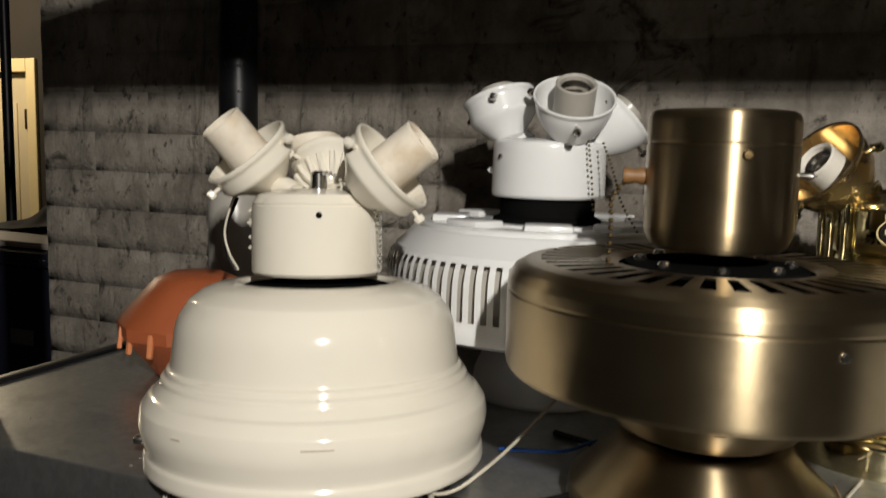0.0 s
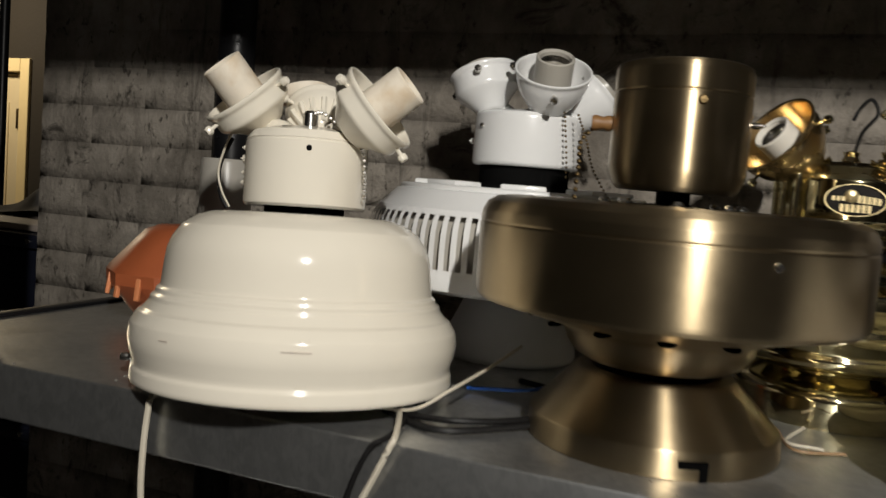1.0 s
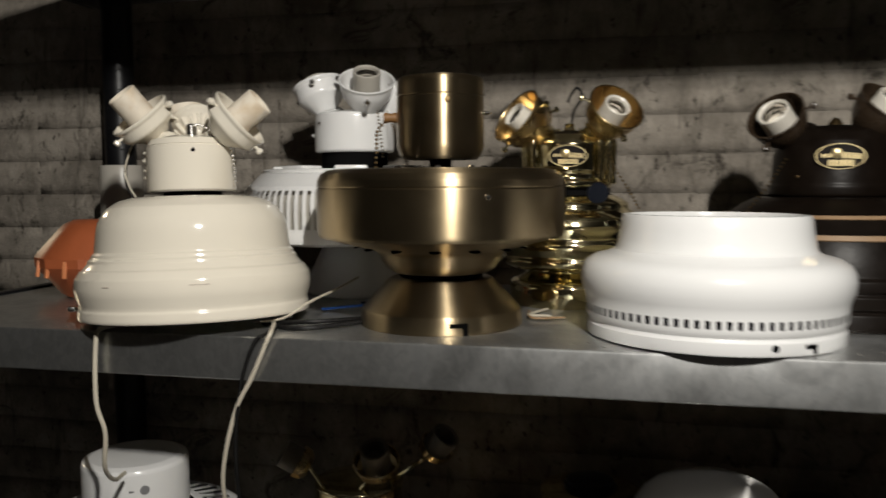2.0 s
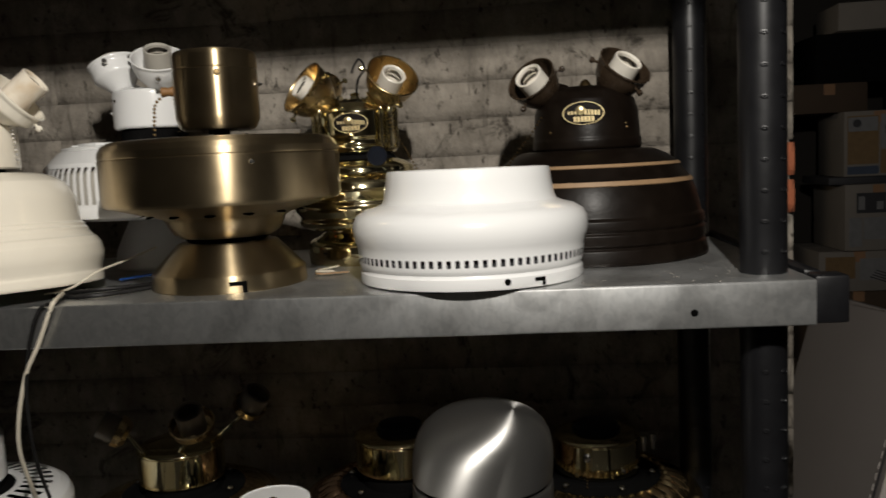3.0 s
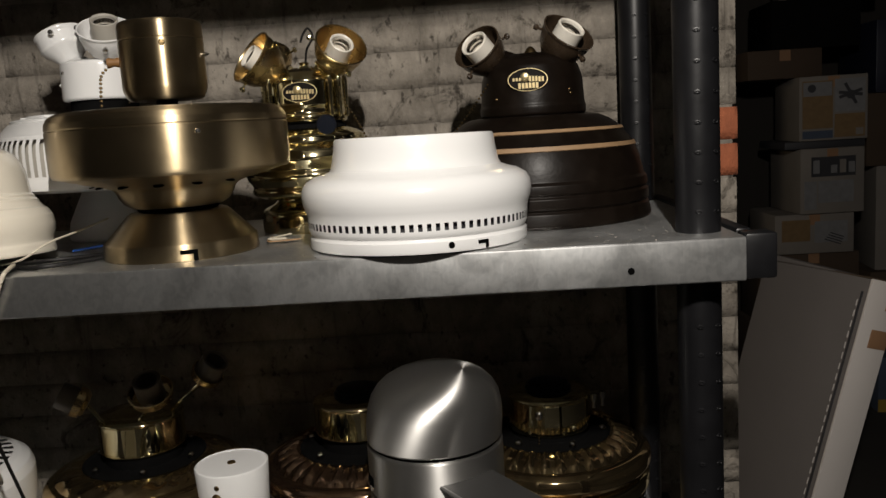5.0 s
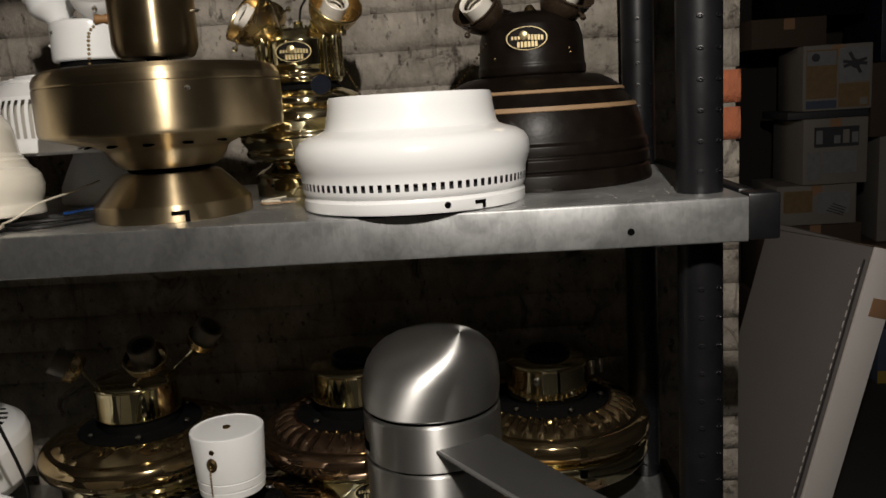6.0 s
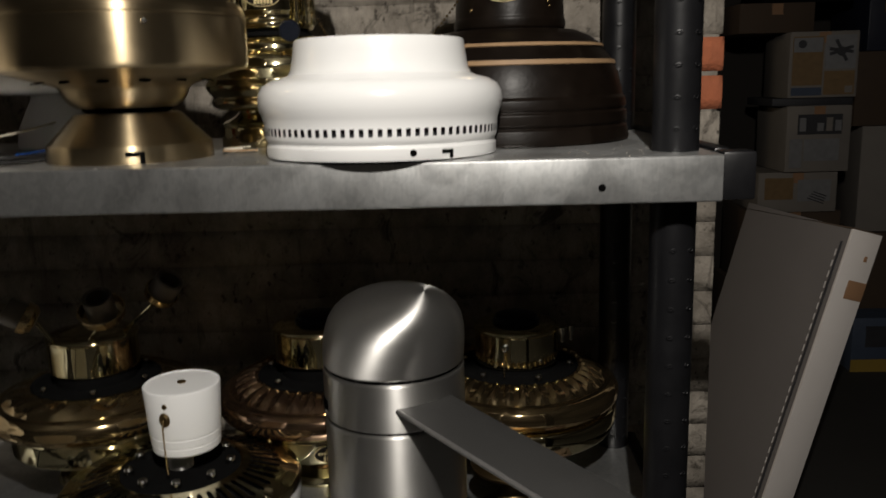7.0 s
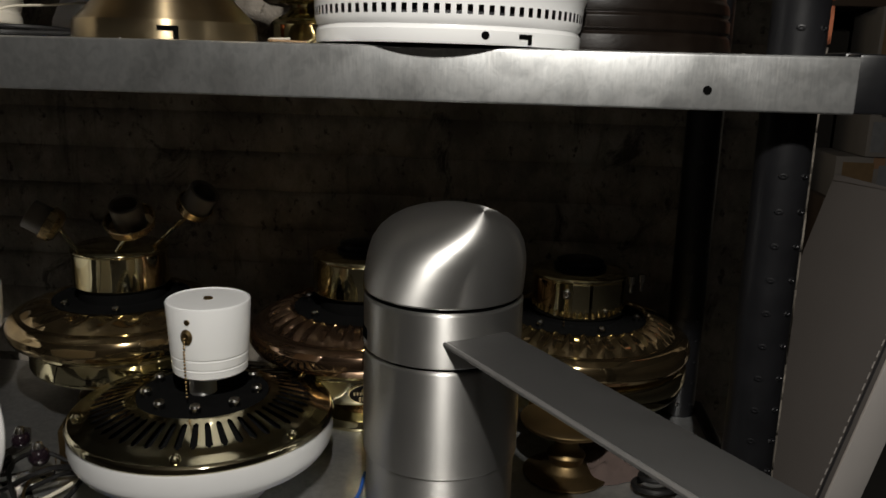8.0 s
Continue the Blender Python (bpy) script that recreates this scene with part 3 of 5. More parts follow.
def white_fan():
    f = base("ceiling_fan", pose(-0.206, 0.776, TOP), "white enamelled vented fan motor upside down, three lamp cups", "ceiling fan", "upturned fan motors")
    part("canopy", lathe([(0, 0), (0.066, 0), (0.069, 0.004), (0.066, 0.026), (0.055, 0.050), (0.046, 0.068), (0.046, 0.074)], 64, 0.003), M_NECK, f)
    side = [(0.046, 0.072), (0.120, 0.074), (0.153, 0.0765), (0.1585, 0.0800), (0.1590, 0.0890), (0.1570, 0.0930), (0.1565, 0.0980), (0.1565, 0.1200), (0.1558, 0.1315), (0.1540, 0.1400), (0.1510, 0.1462), (0.1480, 0.1490), (0.1470, 0.1515)]
    part("motor_cover", lathe(side, 176, 0.0, lambda i, j: j in (6, 7, 8, 9) and i % 2 == 0), M_WHITE, f)
    part("liner", lathe([(0.146, 0.080), (0.147, 0.120), (0.145, 0.136), (0.138, 0.146)], 72), M_GREY_SOCKET, f, "grey inner liner behind the slots")
    part("top_cover", lathe([(0.1473, 0.1510), (0.1445, 0.1530), (0.1300, 0.1680), (0.1265, 0.1692), (0.1265, 0.1722), (0.1240, 0.1740), (0.1140, 0.1740), (0.1130, 0.1718), (0.0740, 0.1718), (0.0730, 0.1740), (0.0560, 0.1740), (0.0550, 0.1700)], 96, 0.0006), M_WHITE, f)
    for k in range(8):
        part("top_louvre", box(-0.021, 0.021, -0.017, 0.017, 0, 0.0070, 0.002, pose(0, 0, 0.1715, 0, 0, 45 * k + 16) @ pose(0, -0.094, 0)), M_WHITE, f)
    part("motor_hub", lathe([(0.056, 0.165), (0.052, 0.177), (0.046, 0.180), (0.046, 0.198), (0, 0.198)], 40), M_BLACK, f, "black motor hub")
    can = part("switch_housing", lathe([(0, 0.197), (0.052, 0.197), (0.055, 0.200), (0.0545, 0.247), (0.053, 0.2505), (0.040, 0.2535), (0, 0.2545)], 64, 0.002), M_WHITE, f)
    screw("screw", can, on_side(0.0548, 0.236, -40), 0.0026, 0.002)
    screw("screw", can, on_side(0.0548, 0.222, -85), 0.0035, 0.005, M_WHITE)
    lamp_cup(f, (-0.052, -0.004, 0.292), (-0.34, 0.12, 0.93), 0.034, M_WHITE, M_GREY_SOCKET, 0.010, 0.018, 0.038, band=True, knob_mat=M_CHROME)
    lamp_cup(f, (0.034, -0.048, 0.290), (0.20, -0.52, 0.82), 0.036, M_WHITE, M_GREY_SOCKET, 0.014, 0.0185, 0.040, knob_mat=M_CHROME)
    lamp_cup(f, (0.064, 0.022, 0.278), (0.66, 0.30, 0.70), 0.034, M_WHITE, M_GREY_SOCKET, 0.010, 0.018, 0.040, knob_mat=M_CHROME)
    for a, b in (((-0.02, 0, 0.250), (-0.038, -0.002, 0.256)), ((0.010, -0.020, 0.250), (0.020, -0.026, 0.262)), ((0.022, 0.008, 0.250), (0.040, 0.012, 0.255))):
        part("arm", tube([a, ((a[0] + b[0]) / 2, (a[1] + b[1]) / 2, a[2] + 0.005), b], 0.009, 12, 4), M_WHITE, f)
    part("pull_chain", chain([(0.046, -0.040, 0.256), (0.049, -0.042, 0.236), (0.052, -0.042, 0.212), (0.054, -0.043, 0.190)], 0.0013, 0.0036), M_BRASS_DARK, f, "dark beaded pull chain")
    part("pull_chain", chain([(0.060, -0.040, 0.250), (0.074, -0.060, 0.225), (0.084, -0.072, 0.200), (0.100, -0.080, 0.176)], 0.0013, 0.0036), M_BRASS_DARK, f, "dark beaded pull chain")
    return f


def brass_fan():
    f = base("ceiling_fan", pose(-0.034, 0.562, TOP), "brushed antique brass fan motor standing on its canopy", "ceiling fan", "upturned fan motors")
    cano = part("canopy", lathe([(0.082, 0.0), (0.0895, 0.0), (0.0900, 0.003), (0.0885, 0.0185), (0.086, 0.0205), (0.0585, 0.0495), (0.055, 0.0515), (0.046, 0.052)], 96, 0.0012), M_BRASS, f)
    part("bayonet_slot", side_patch(0.0895, 0.0085, 0.0130, 18, 30), M_HOLE, cano, "black key-shaped slot")
    part("bayonet_slot", side_patch(0.0896, 0.0005, 0.0130, 27, 30.2, 0.0011), M_HOLE, cano, "black key-shaped slot")
    part("neck", lathe([(0.040, 0.050), (0.047, 0.054), (0.049, 0.058)], 64), M_BLACK, f, "dark neck gap")
    bowl = [(0.044, 0.057), (0.052, 0.0575), (0.060, 0.062), (0.066, 0.070), (0.0685, 0.077), (0.072, 0.0805), (0.078, 0.083), (0.124, 0.0955), (0.1300, 0.0985)]
    lower = part("lower_cover", lathe(bowl, 120, 0.0), M_BRASS, f)
    for k in range(14):
        a = 25.7 * k + 9
        d = Vector((math.sin(radians(a)), -math.cos(radians(a)), 0))
        slope = Vector((d.x * -0.26, d.y * -0.26, 0)) + Vector((0, 0, -1))
        vent = lathe([(0, -0.0004), (0.0040, -0.0004), (0.0040, 0.0007), (0, 0.0010)], 12)
        vent.transform(Matrix.Translation(d * 0.0905 + Vector((0, 0, 0.0862))) @ slope.to_track_quat("Z", "Y").to_matrix().to_4x4() @ Matrix.Diagonal((1.5, 1.5, 1, 1)))
        part("vent_hole", vent, M_HOLE, lower)
    drum = [(0.126, 0.0965), (0.1325, 0.0970), (0.1352, 0.1000), (0.1360, 0.1040), (0.1362, 0.1495), (0.1353, 0.1500), (0.1353, 0.1512), (0.1360, 0.1517), (0.1352, 0.1585), (0.1315, 0.1650), (0.1245, 0.1690), (0.1180, 0.1700)]
    part("motor_drum", lathe(drum, 128, 0.0009), M_BRASS, f)
    part("vent_ring", lathe([(0.1185, 0.1698), (0.1140, 0.1704), (0.074, 0.1708), (0.066, 0.1706), (0.062, 0.1680)], 160, 0.0, lambda i, j: j == 1 and i % 4 < 2), M_BRASS, f, "slotted brass top ring")
    part("motor_core", lathe([(0.125, 0.130), (0.115, 0.160), (0.060, 0.1625), (0.058, 0.170), (0.020, 0.171), (0.012, 0.172), (0.012, 0.184), (0, 0.184)], 48), M_BLACK, f, "black motor core")
    for k in range(8):
        a = radians(45 * k + 10)
        part("bolt", lathe([(0, 0), (0.0045, 0), (0.0045, 0.004), (0.003, 0.006), (0, 0.006)], 10, m=pose(0.048 * math.sin(a), -0.048 * math.cos(a), 0.168)), M_CHROME, f, "bright bolt head")
    screw("screw", f, on_side(0.1361, 0.1415, 32), 0.0030, 0.0022)
    can = part("switch_housing", lathe([(0, 0.1805), (0.040, 0.1805), (0.0435, 0.1835), (0.0472, 0.1920), (0.0478, 0.1960), (0.0478, 0.2475), (0.0470, 0.2480), (0.0470, 0.2490), (0.0478, 0.2495), (0.0476, 0.2640), (0.0462, 0.2680), (0.043, 0.2698), (0, 0.2705)], 96, 0.0008), M_BRASS, f)
    screw("screw", can, on_side(0.0476, 0.2420, 21.5), 0.0034, 0.0016, M_BRASS_DARK)
    screw("screw", can, on_side(0.0476, 0.2300, 86), 0.0022, 0.008, M_CHROME)
    part("bobbin", lathe([(0, 0), (0.0052, 0), (0.0058, 0.003), (0.0045, 0.007), (0.0058, 0.012), (0.0052, 0.015), (0, 0.015)], 16, m=on_side(0.0470, 0.2265, -78)), M_WOOD, can, "brown turned pull bobbin")
    part("pull_chain", chain([(-0.060, -0.012, 0.222), (-0.066, -0.020, 0.212), (-0.064, -0.030, 0.196), (-0.064, -0.034, 0.172)], 0.0019, 0.0046), M_BRASS_DARK, can, "dark beaded pull chain")
    return f


def hugger():
    f = base("fan_housing", pose(0.253, 0.5480, TOP + 0.001, -0.6, 0.35, 0) @ Matrix.Scale(1.007, 4), "glossy white flush-mount fan housing with vent slots", "fan housing")
    prof = [(0.118, 0.0), (0.1242, 0.0), (0.1250, 0.002), (0.1248, 0.0115), (0.1232, 0.0135), (0.1230, 0.0152), (0.1245, 0.0172), (0.1256, 0.0205), (0.1260, 0.0234), (0.1264, 0.0310), (0.1266, 0.0365), (0.1284, 0.0422),
            (0.1308, 0.0488), (0.1318, 0.0574), (0.1306, 0.0660), (0.1262, 0.0733), (0.1170, 0.0788), (0.1055, 0.0816), (0.0985, 0.0845), (0.0958, 0.0895), (0.0946, 0.0960), (0.0926, 0.1072), (0.0913, 0.1177), (0.0900, 0.1202), (0.0850, 0.1207), (0.0840, 0.1182), (0.0840, 0.100)]
    part("housing", lathe(prof, 176, 0.0, lambda i, j: j == 8 and i % 2 == 0), M_WHITE, f)
    # near-black sheet added behind the slots for the shade inside
    part("liner", lathe([(0.119, 0.004), (0.1205, 0.057), (0.086, 0.096), (0, 0.097)], 72), M_PIC_DARK, f, "dark liner painted as the shaded inside of the housing")
    part("screw_hole", disc(0.0034, 0.0008, on_side(0.1248, 0.0074, 19.5)), M_HOLE, f, "dark screw hole")
    part("bayonet_slot", side_patch(0.1249, 0.0058, 0.0096, 33.5, 39), M_HOLE, f, "black key-shaped slot")
    part("bayonet_slot", side_patch(0.1250, 0.0012, 0.0096, 37.6, 39.2, 0.0011), M_HOLE, f, "black key-shaped slot")
    return f


def gold_fan():
    f = base("ceiling_fan", pose(0.094, 0.745, TOP), "polished brass fan motor upside down with lamp cups", "ceiling fan", "upturned fan motors")
    part("canopy", lathe([(0.072, 0), (0.0755, 0.0), (0.0755, 0.026), (0.070, 0.032), (0.058, 0.037), (0.052, 0.042), (0.052, 0.047)], 72, 0.003), M_GOLD, f)
    part("motor_cover", lathe([(0.050, 0.045), (0.075, 0.047), (0.084, 0.052), (0.086, 0.058), (0.083, 0.063), (0.086, 0.067), (0.091, 0.073), (0.092, 0.080), (0.088, 0.086), (0.091, 0.091), (0.094, 0.100), (0.091, 0.111),
                               (0.080, 0.119), (0.076, 0.121), (0.075, 0.129), (0.066, 0.135), (0.056, 0.139)], 96, 0.003), M_GOLD, f)
    part("motor_hub", lathe([(0.058, 0.132), (0.050, 0.143), (0.040, 0.150), (0, 0.150)], 40), M_BLACK, f, "black motor hub")
    can = part("switch_housing", lathe([(0, 0.147), (0.051, 0.147), (0.054, 0.150), (0.054, 0.156), (0.051, 0.159), (0.051, 0.166), (0.053, 0.169), (0.053, 0.203), (0.050, 0.208), (0.042, 0.2145), (0.03, 0.219), (0, 0.220)], 72, 0.002), M_GOLD, f)
    oval_badge(can, on_side(0.0532, 0.187, 2), 0.046, 0.026, M_DARK, M_GOLD)
    lamp_cup(f, (-0.064, -0.034, 0.238), (-0.66, -0.52, 0.54), 0.037, M_AMBER, M_WHITE_SOCKET, 0.004, 0.0165, 0.042, knob_mat=M_GOLD)
    lamp_cup(f, (0.059, -0.036, 0.246), (0.46, -0.66, 0.60), 0.0345, M_AMBER, M_WHITE_SOCKET, 0.004, 0.0165, 0.042, knob_mat=M_GOLD)
    lamp_cup(f, (-0.052, 0.046, 0.242), (-0.25, 0.75, 0.60), 0.025, M_AMBER, M_WHITE_SOCKET, 0.004, 0.0125, 0.032, knob_mat=M_GOLD)
    # turned arms: a row of beads and collars between the dome and each cup
    for root, tip in (((-0.018, -0.020, 0.2105), (-0.056, -0.024, 0.2190)), ((0.018, -0.022, 0.2110), (0.042, -0.022, 0.2280)), ((-0.016, 0.018, 0.212), (-0.048, 0.034, 0.222))):
        root, tip = Vector(root), Vector(tip)
        run = (tip - root).length
        turned = []
        for k in range(6):
            h = run * (k + 0.5) / 6
            r = (0.0125, 0.0095, 0.0140, 0.0100, 0.0130, 0.0150)[k]
            turned += [(0.0070 + 0.0004 * k, h - run / 12), (r * 0.92, h - run / 26), (r, h), (r * 0.92, h + run / 26)]
        part("arm", lathe([(0, -0.002), *turned, (0, run)], 22, m=facing(root, tip - root)), M_GOLD, f)
        part("arm_screw", ball(0.0032, tuple(root + (tip - root) * 0.75 + Vector((0.002, -0.012, 0.011))), 8), M_GOLD, f)
    for a in (-78, -62, -46, 44, 60, 76):
        x, y = 0.0580 * math.sin(radians(a)), -0.0580 * math.cos(radians(a))
        part("side_rib", lathe([(0, 0.152), (0.0030, 0.153), (0.0036, 0.157), (0.0028, 0.161), (0.0034, 0.190), (0.0042, 0.200), (0.0030, 0.207), (0, 0.209)], 12, m=pose(x, y, 0)), M_GOLD, can)
    part("finial", lathe([(0.004, 0), (0.008, 0.002), (0.006, 0.006), (0.007, 0.010), (0, 0.012)], 16, m=pose(0, 0, 0.219)), M_GOLD, f)
    part("hook_wire", tube([(0.002, 0, 0.228), (0.006, -0.004, 0.246), (0.016, -0.006, 0.262), (0.010, -0.006, 0.274), (0.002, -0.004, 0.266), (-0.002, -0.004, 0.256)], 0.0016), M_WIRE, f, "bent black wire end")
    part("pull_chain", chain([(0.050, -0.030, 0.196), (0.058, -0.040, 0.172), (0.072, -0.050, 0.150), (0.088, -0.064, 0.122)]), M_BRASS_DARK, f, "dark beaded pull chain")
    part("pull_fob", lathe([(0, 0), (0.0120, 0), (0.0132, 0.003), (0.0120, 0.006), (0, 0.006)], 24, m=facing((0.039, -0.080, 0.143), (0.1, -1, -0.25))), M_FOB, f, "dark blue round fob")
    return f


def dark_fan():
    f = base("ceiling_fan", pose(0.404, 0.722, TOP), "dark bronze brown fan motor with tan bands and two lamp cups", "ceiling fan", "upturned fan motors")
    body = [(0.140, 0), (0.1505, 0.0), (0.1515, 0.004), (0.1490, 0.018), (0.1460, 0.021), (0.1490, 0.024), (0.1485, 0.036), (0.1455, 0.039), (0.1478, 0.042), (0.1465, 0.052), (0.1430, 0.056), (0.1420, 0.062), (0.1370, 0.082), (0.1325, 0.0925),
            (0.1300, 0.0985), (0.1220, 0.108), (0.1175, 0.114), (0.1145, 0.1185), (0.102, 0.128), (0.086, 0.1355), (0.075, 0.137)]
    part("motor_cover", lathe(body, 96, 0.001), M_DARK, f)
    part("inlay_band", lathe([(0.1332, 0.0925), (0.1342, 0.0935), (0.1318, 0.0985), (0.1304, 0.0985)], 96), M_TAN, f, "tan inlay band")
    part("inlay_band", lathe([(0.1182, 0.1142), (0.1190, 0.1150), (0.1165, 0.1185), (0.1150, 0.1185)], 96), M_TAN, f, "tan inlay band")
    can = part("switch_housing", lathe([(0, 0.136), (0.067, 0.136), (0.0705, 0.139), (0.0705, 0.149), (0.0692, 0.152), (0.0670, 0.185), (0.062, 0.201), (0.054, 0.211), (0.035, 0.218), (0, 0.220)], 72, 0.002), M_DARK, f)
    oval_badge(can, on_side(0.0673, 0.182, -8), 0.050, 0.028, M_DARK, M_GOLD)
    for a, z in ((40, 0.168), (42, 0.163), (-46, 0.160)):
        screw("screw", can, on_side(0.0685, z, a), 0.0020, 0.0014, M_BRASS_DARK)
    lamp_cup(f, (-0.071, -0.028, 0.230), (-0.52, -0.62, 0.60), 0.0325, M_DARK_CUP, M_WHITE_SOCKET, 0.008, 0.0185, 0.042, knob_mat=M_DARK_CUP)
    lamp_cup(f, (0.048, -0.032, 0.240), (0.45, -0.55, 0.72), 0.0345, M_DARK_CUP, M_WHITE_SOCKET, 0.009, 0.0185, 0.042, knob_mat=M_DARK_CUP)
    for s in (-1, 1):
        part("arm", tube([(s * 0.025, 0, 0.212), (s * 0.036, -0.002, 0.216), (s * 0.046, -0.008, 0.216)], 0.010, 12, 4), M_DARK, f)
    part("finial", lathe([(0.005, 0), (0.009, 0.002), (0.006, 0.007), (0.003, 0.010), (0, 0.011)], 14, m=pose(0, 0, 0.218)), M_BRASS_DARK, f)
    part("pull_chain", chain([(-0.060, -0.036, 0.180), (-0.074, -0.050, 0.160), (-0.090, -0.062, 0.140), (-0.105, -0.075, 0.122)]), M_BRASS_DARK, f, "dark beaded pull chain")
    return f


cream_fan()
white_fan()
brass_fan()
hugger()
gold_fan()
dark_fan()

# orange ribbed thing and the pale can at the back of the shelf
pot = base("plastic_lantern", pose(-0.556, 0.684, TOP + 0.002) @ Matrix.Scale(0.95, 4), "dull orange plastic lantern with pale ribs", "lantern")
part("body", lathe([(0, 0), (0.045, 0), (0.050, 0.004), (0.079, 0.040), (0.083, 0.045), (0.084, 0.058), (0.080, 0.064), (0.055, 0.092), (0.044, 0.104), (0.030, 0.110), (0, 0.111)], 10), M_ORANGE, pot)
for k in range(16):
    part("rib", box(-0.003, 0.003, -0.012, 0.012, -0.002, 0.003, 0.0012, on_side(0.0795, 0.043, 22.5 * k + 4) @ pose(0, 0, 0, -8, 0, 0)), M_ORANGE_RIB, pot, "pale orange rib")
can = base("metal_can", pose(-0.592, 0.800, TOP), "pale grey painted metal can at the back post", "can")
part("body", lathe([(0, 0), (0.029, 0), (0.0315, 0.003), (0.0315, 0.180), (0.0295, 0.184), (0.028, 0.184), (0.028, 0.16), (0, 0.16)], 48), M_GREY_SOCKET, can)

# cords and wires
for pts, r, m, lab in (
    ([(-0.350, 0.470, 1.3035), (-0.374, 0.436, 1.304), (-0.379, 0.430, 1.285), (-0.381, 0.430, 1.225), (-0.376, 0.436, 1.19), (-0.388, 0.450, 1.145), (-0.412, 0.500, 1.112), (-0.430, 0.545, 1.1025)], 0.0025, M_CORD, "ivory lamp cord hanging over the shelf edge"),
    ([(-0.215, 0.520, 1.305), (-0.185, 0.445, 1.306), (-0.184, 0.431, 1.298), (-0.200, 0.430, 1.262), (-0.222, 0.432, 1.221), (-0.243, 0.443, 1.150), (-0.254, 0.475, 1.085), (-0.275, 0.520, 1.035), (-0.305, 0.550, 1.0225), (-0.325, 0.560, 1.0215)], 0.0023, M_CORD, "ivory lamp cord hanging over the shelf edge"),
    ([(-0.205, 0.540, 1.303), (-0.190, 0.448, 1.303), (-0.198, 0.432, 1.296), (-0.212, 0.431, 1.258), (-0.222, 0.433, 1.20), (-0.228, 0.450, 1.12), (-0.250, 0.53, 0.98), (-0.300, 0.60, 0.88), (-0.330, 0.63, 0.804)], 0.0020, M_WIRE, "thin black wire hanging over the shelf edge"),
    ([(-0.230, 0.500, 1.304), (-0.190, 0.485, 1.312), (-0.168, 0.505, 1.327), (-0.160, 0.565, 1.333), (-0.154, 0.630, 1.340)], 0.0013, M_CORD, "ivory wire with a stripped end"),
    ([(-0.22, 0.50, 1.303), (-0.17, 0.475, 1.3035), (-0.135, 0.50, 1.304), (-0.10, 0.55, 1.305), (-0.11, 0.63, 1.304), (-0.16, 0.66, 1.303)], 0.0026, M_WIRE, "black wire lying on the shelf"),
    ([(-0.20, 0.49, 1.306), (-0.16, 0.485, 1.309), (-0.125, 0.515, 1.308), (-0.10, 0.57, 1.304)], 0.0024, M_WIRE, "black wire lying on the shelf"),
    ([(-0.19, 0.60, 1.304), (-0.14, 0.60, 1.310), (-0.12, 0.64, 1.308), (-0.08, 0.67, 1.303)], 0.0016, M_BLUE, "blue wire lying on the shelf"),
    ([(0.075, 0.66, 1.303), (0.06, 0.60, 1.305), (0.085, 0.59, 1.306)], 0.0013, M_CORD, "short ivory wire end"),
    ([(0.055, 0.64, 1.303), (0.065, 0.585, 1.304), (0.10, 0.60, 1.303)], 0.0012, M_TAN, "short tan wire end"),
):
    tagged(finish("wire", tube(pts, r, 8, 6), m), lab, "wire", "loose wires")

# grit and paint flakes lying on the shelf
rng = random.Random(11)
flakes = []
for k in range(80):
    x, y = (rng.uniform(0.44, 0.585), rng.uniform(0.445, 0.60)) if k < 45 else (rng.uniform(-0.66, 0.58), rng.uniform(0.442, 0.50))
    s = rng.uniform(0.0004, 0.0013)
    flakes.append(box(-s, s, -s * 0.6, s * 0.6, 0, s * 0.5, 0, pose(x, y, TOP, rng.uniform(-12, 12), rng.uniform(-12, 12), rng.uniform(0, 180))))
tagged(finish("grit", join(*flakes), M_CARD_PALE, smooth=False), "scattered pale grit and paint flakes on the shelf", "grit", "", "stuff")


# ---- things on the lower shelf ----
LOW = 0.800


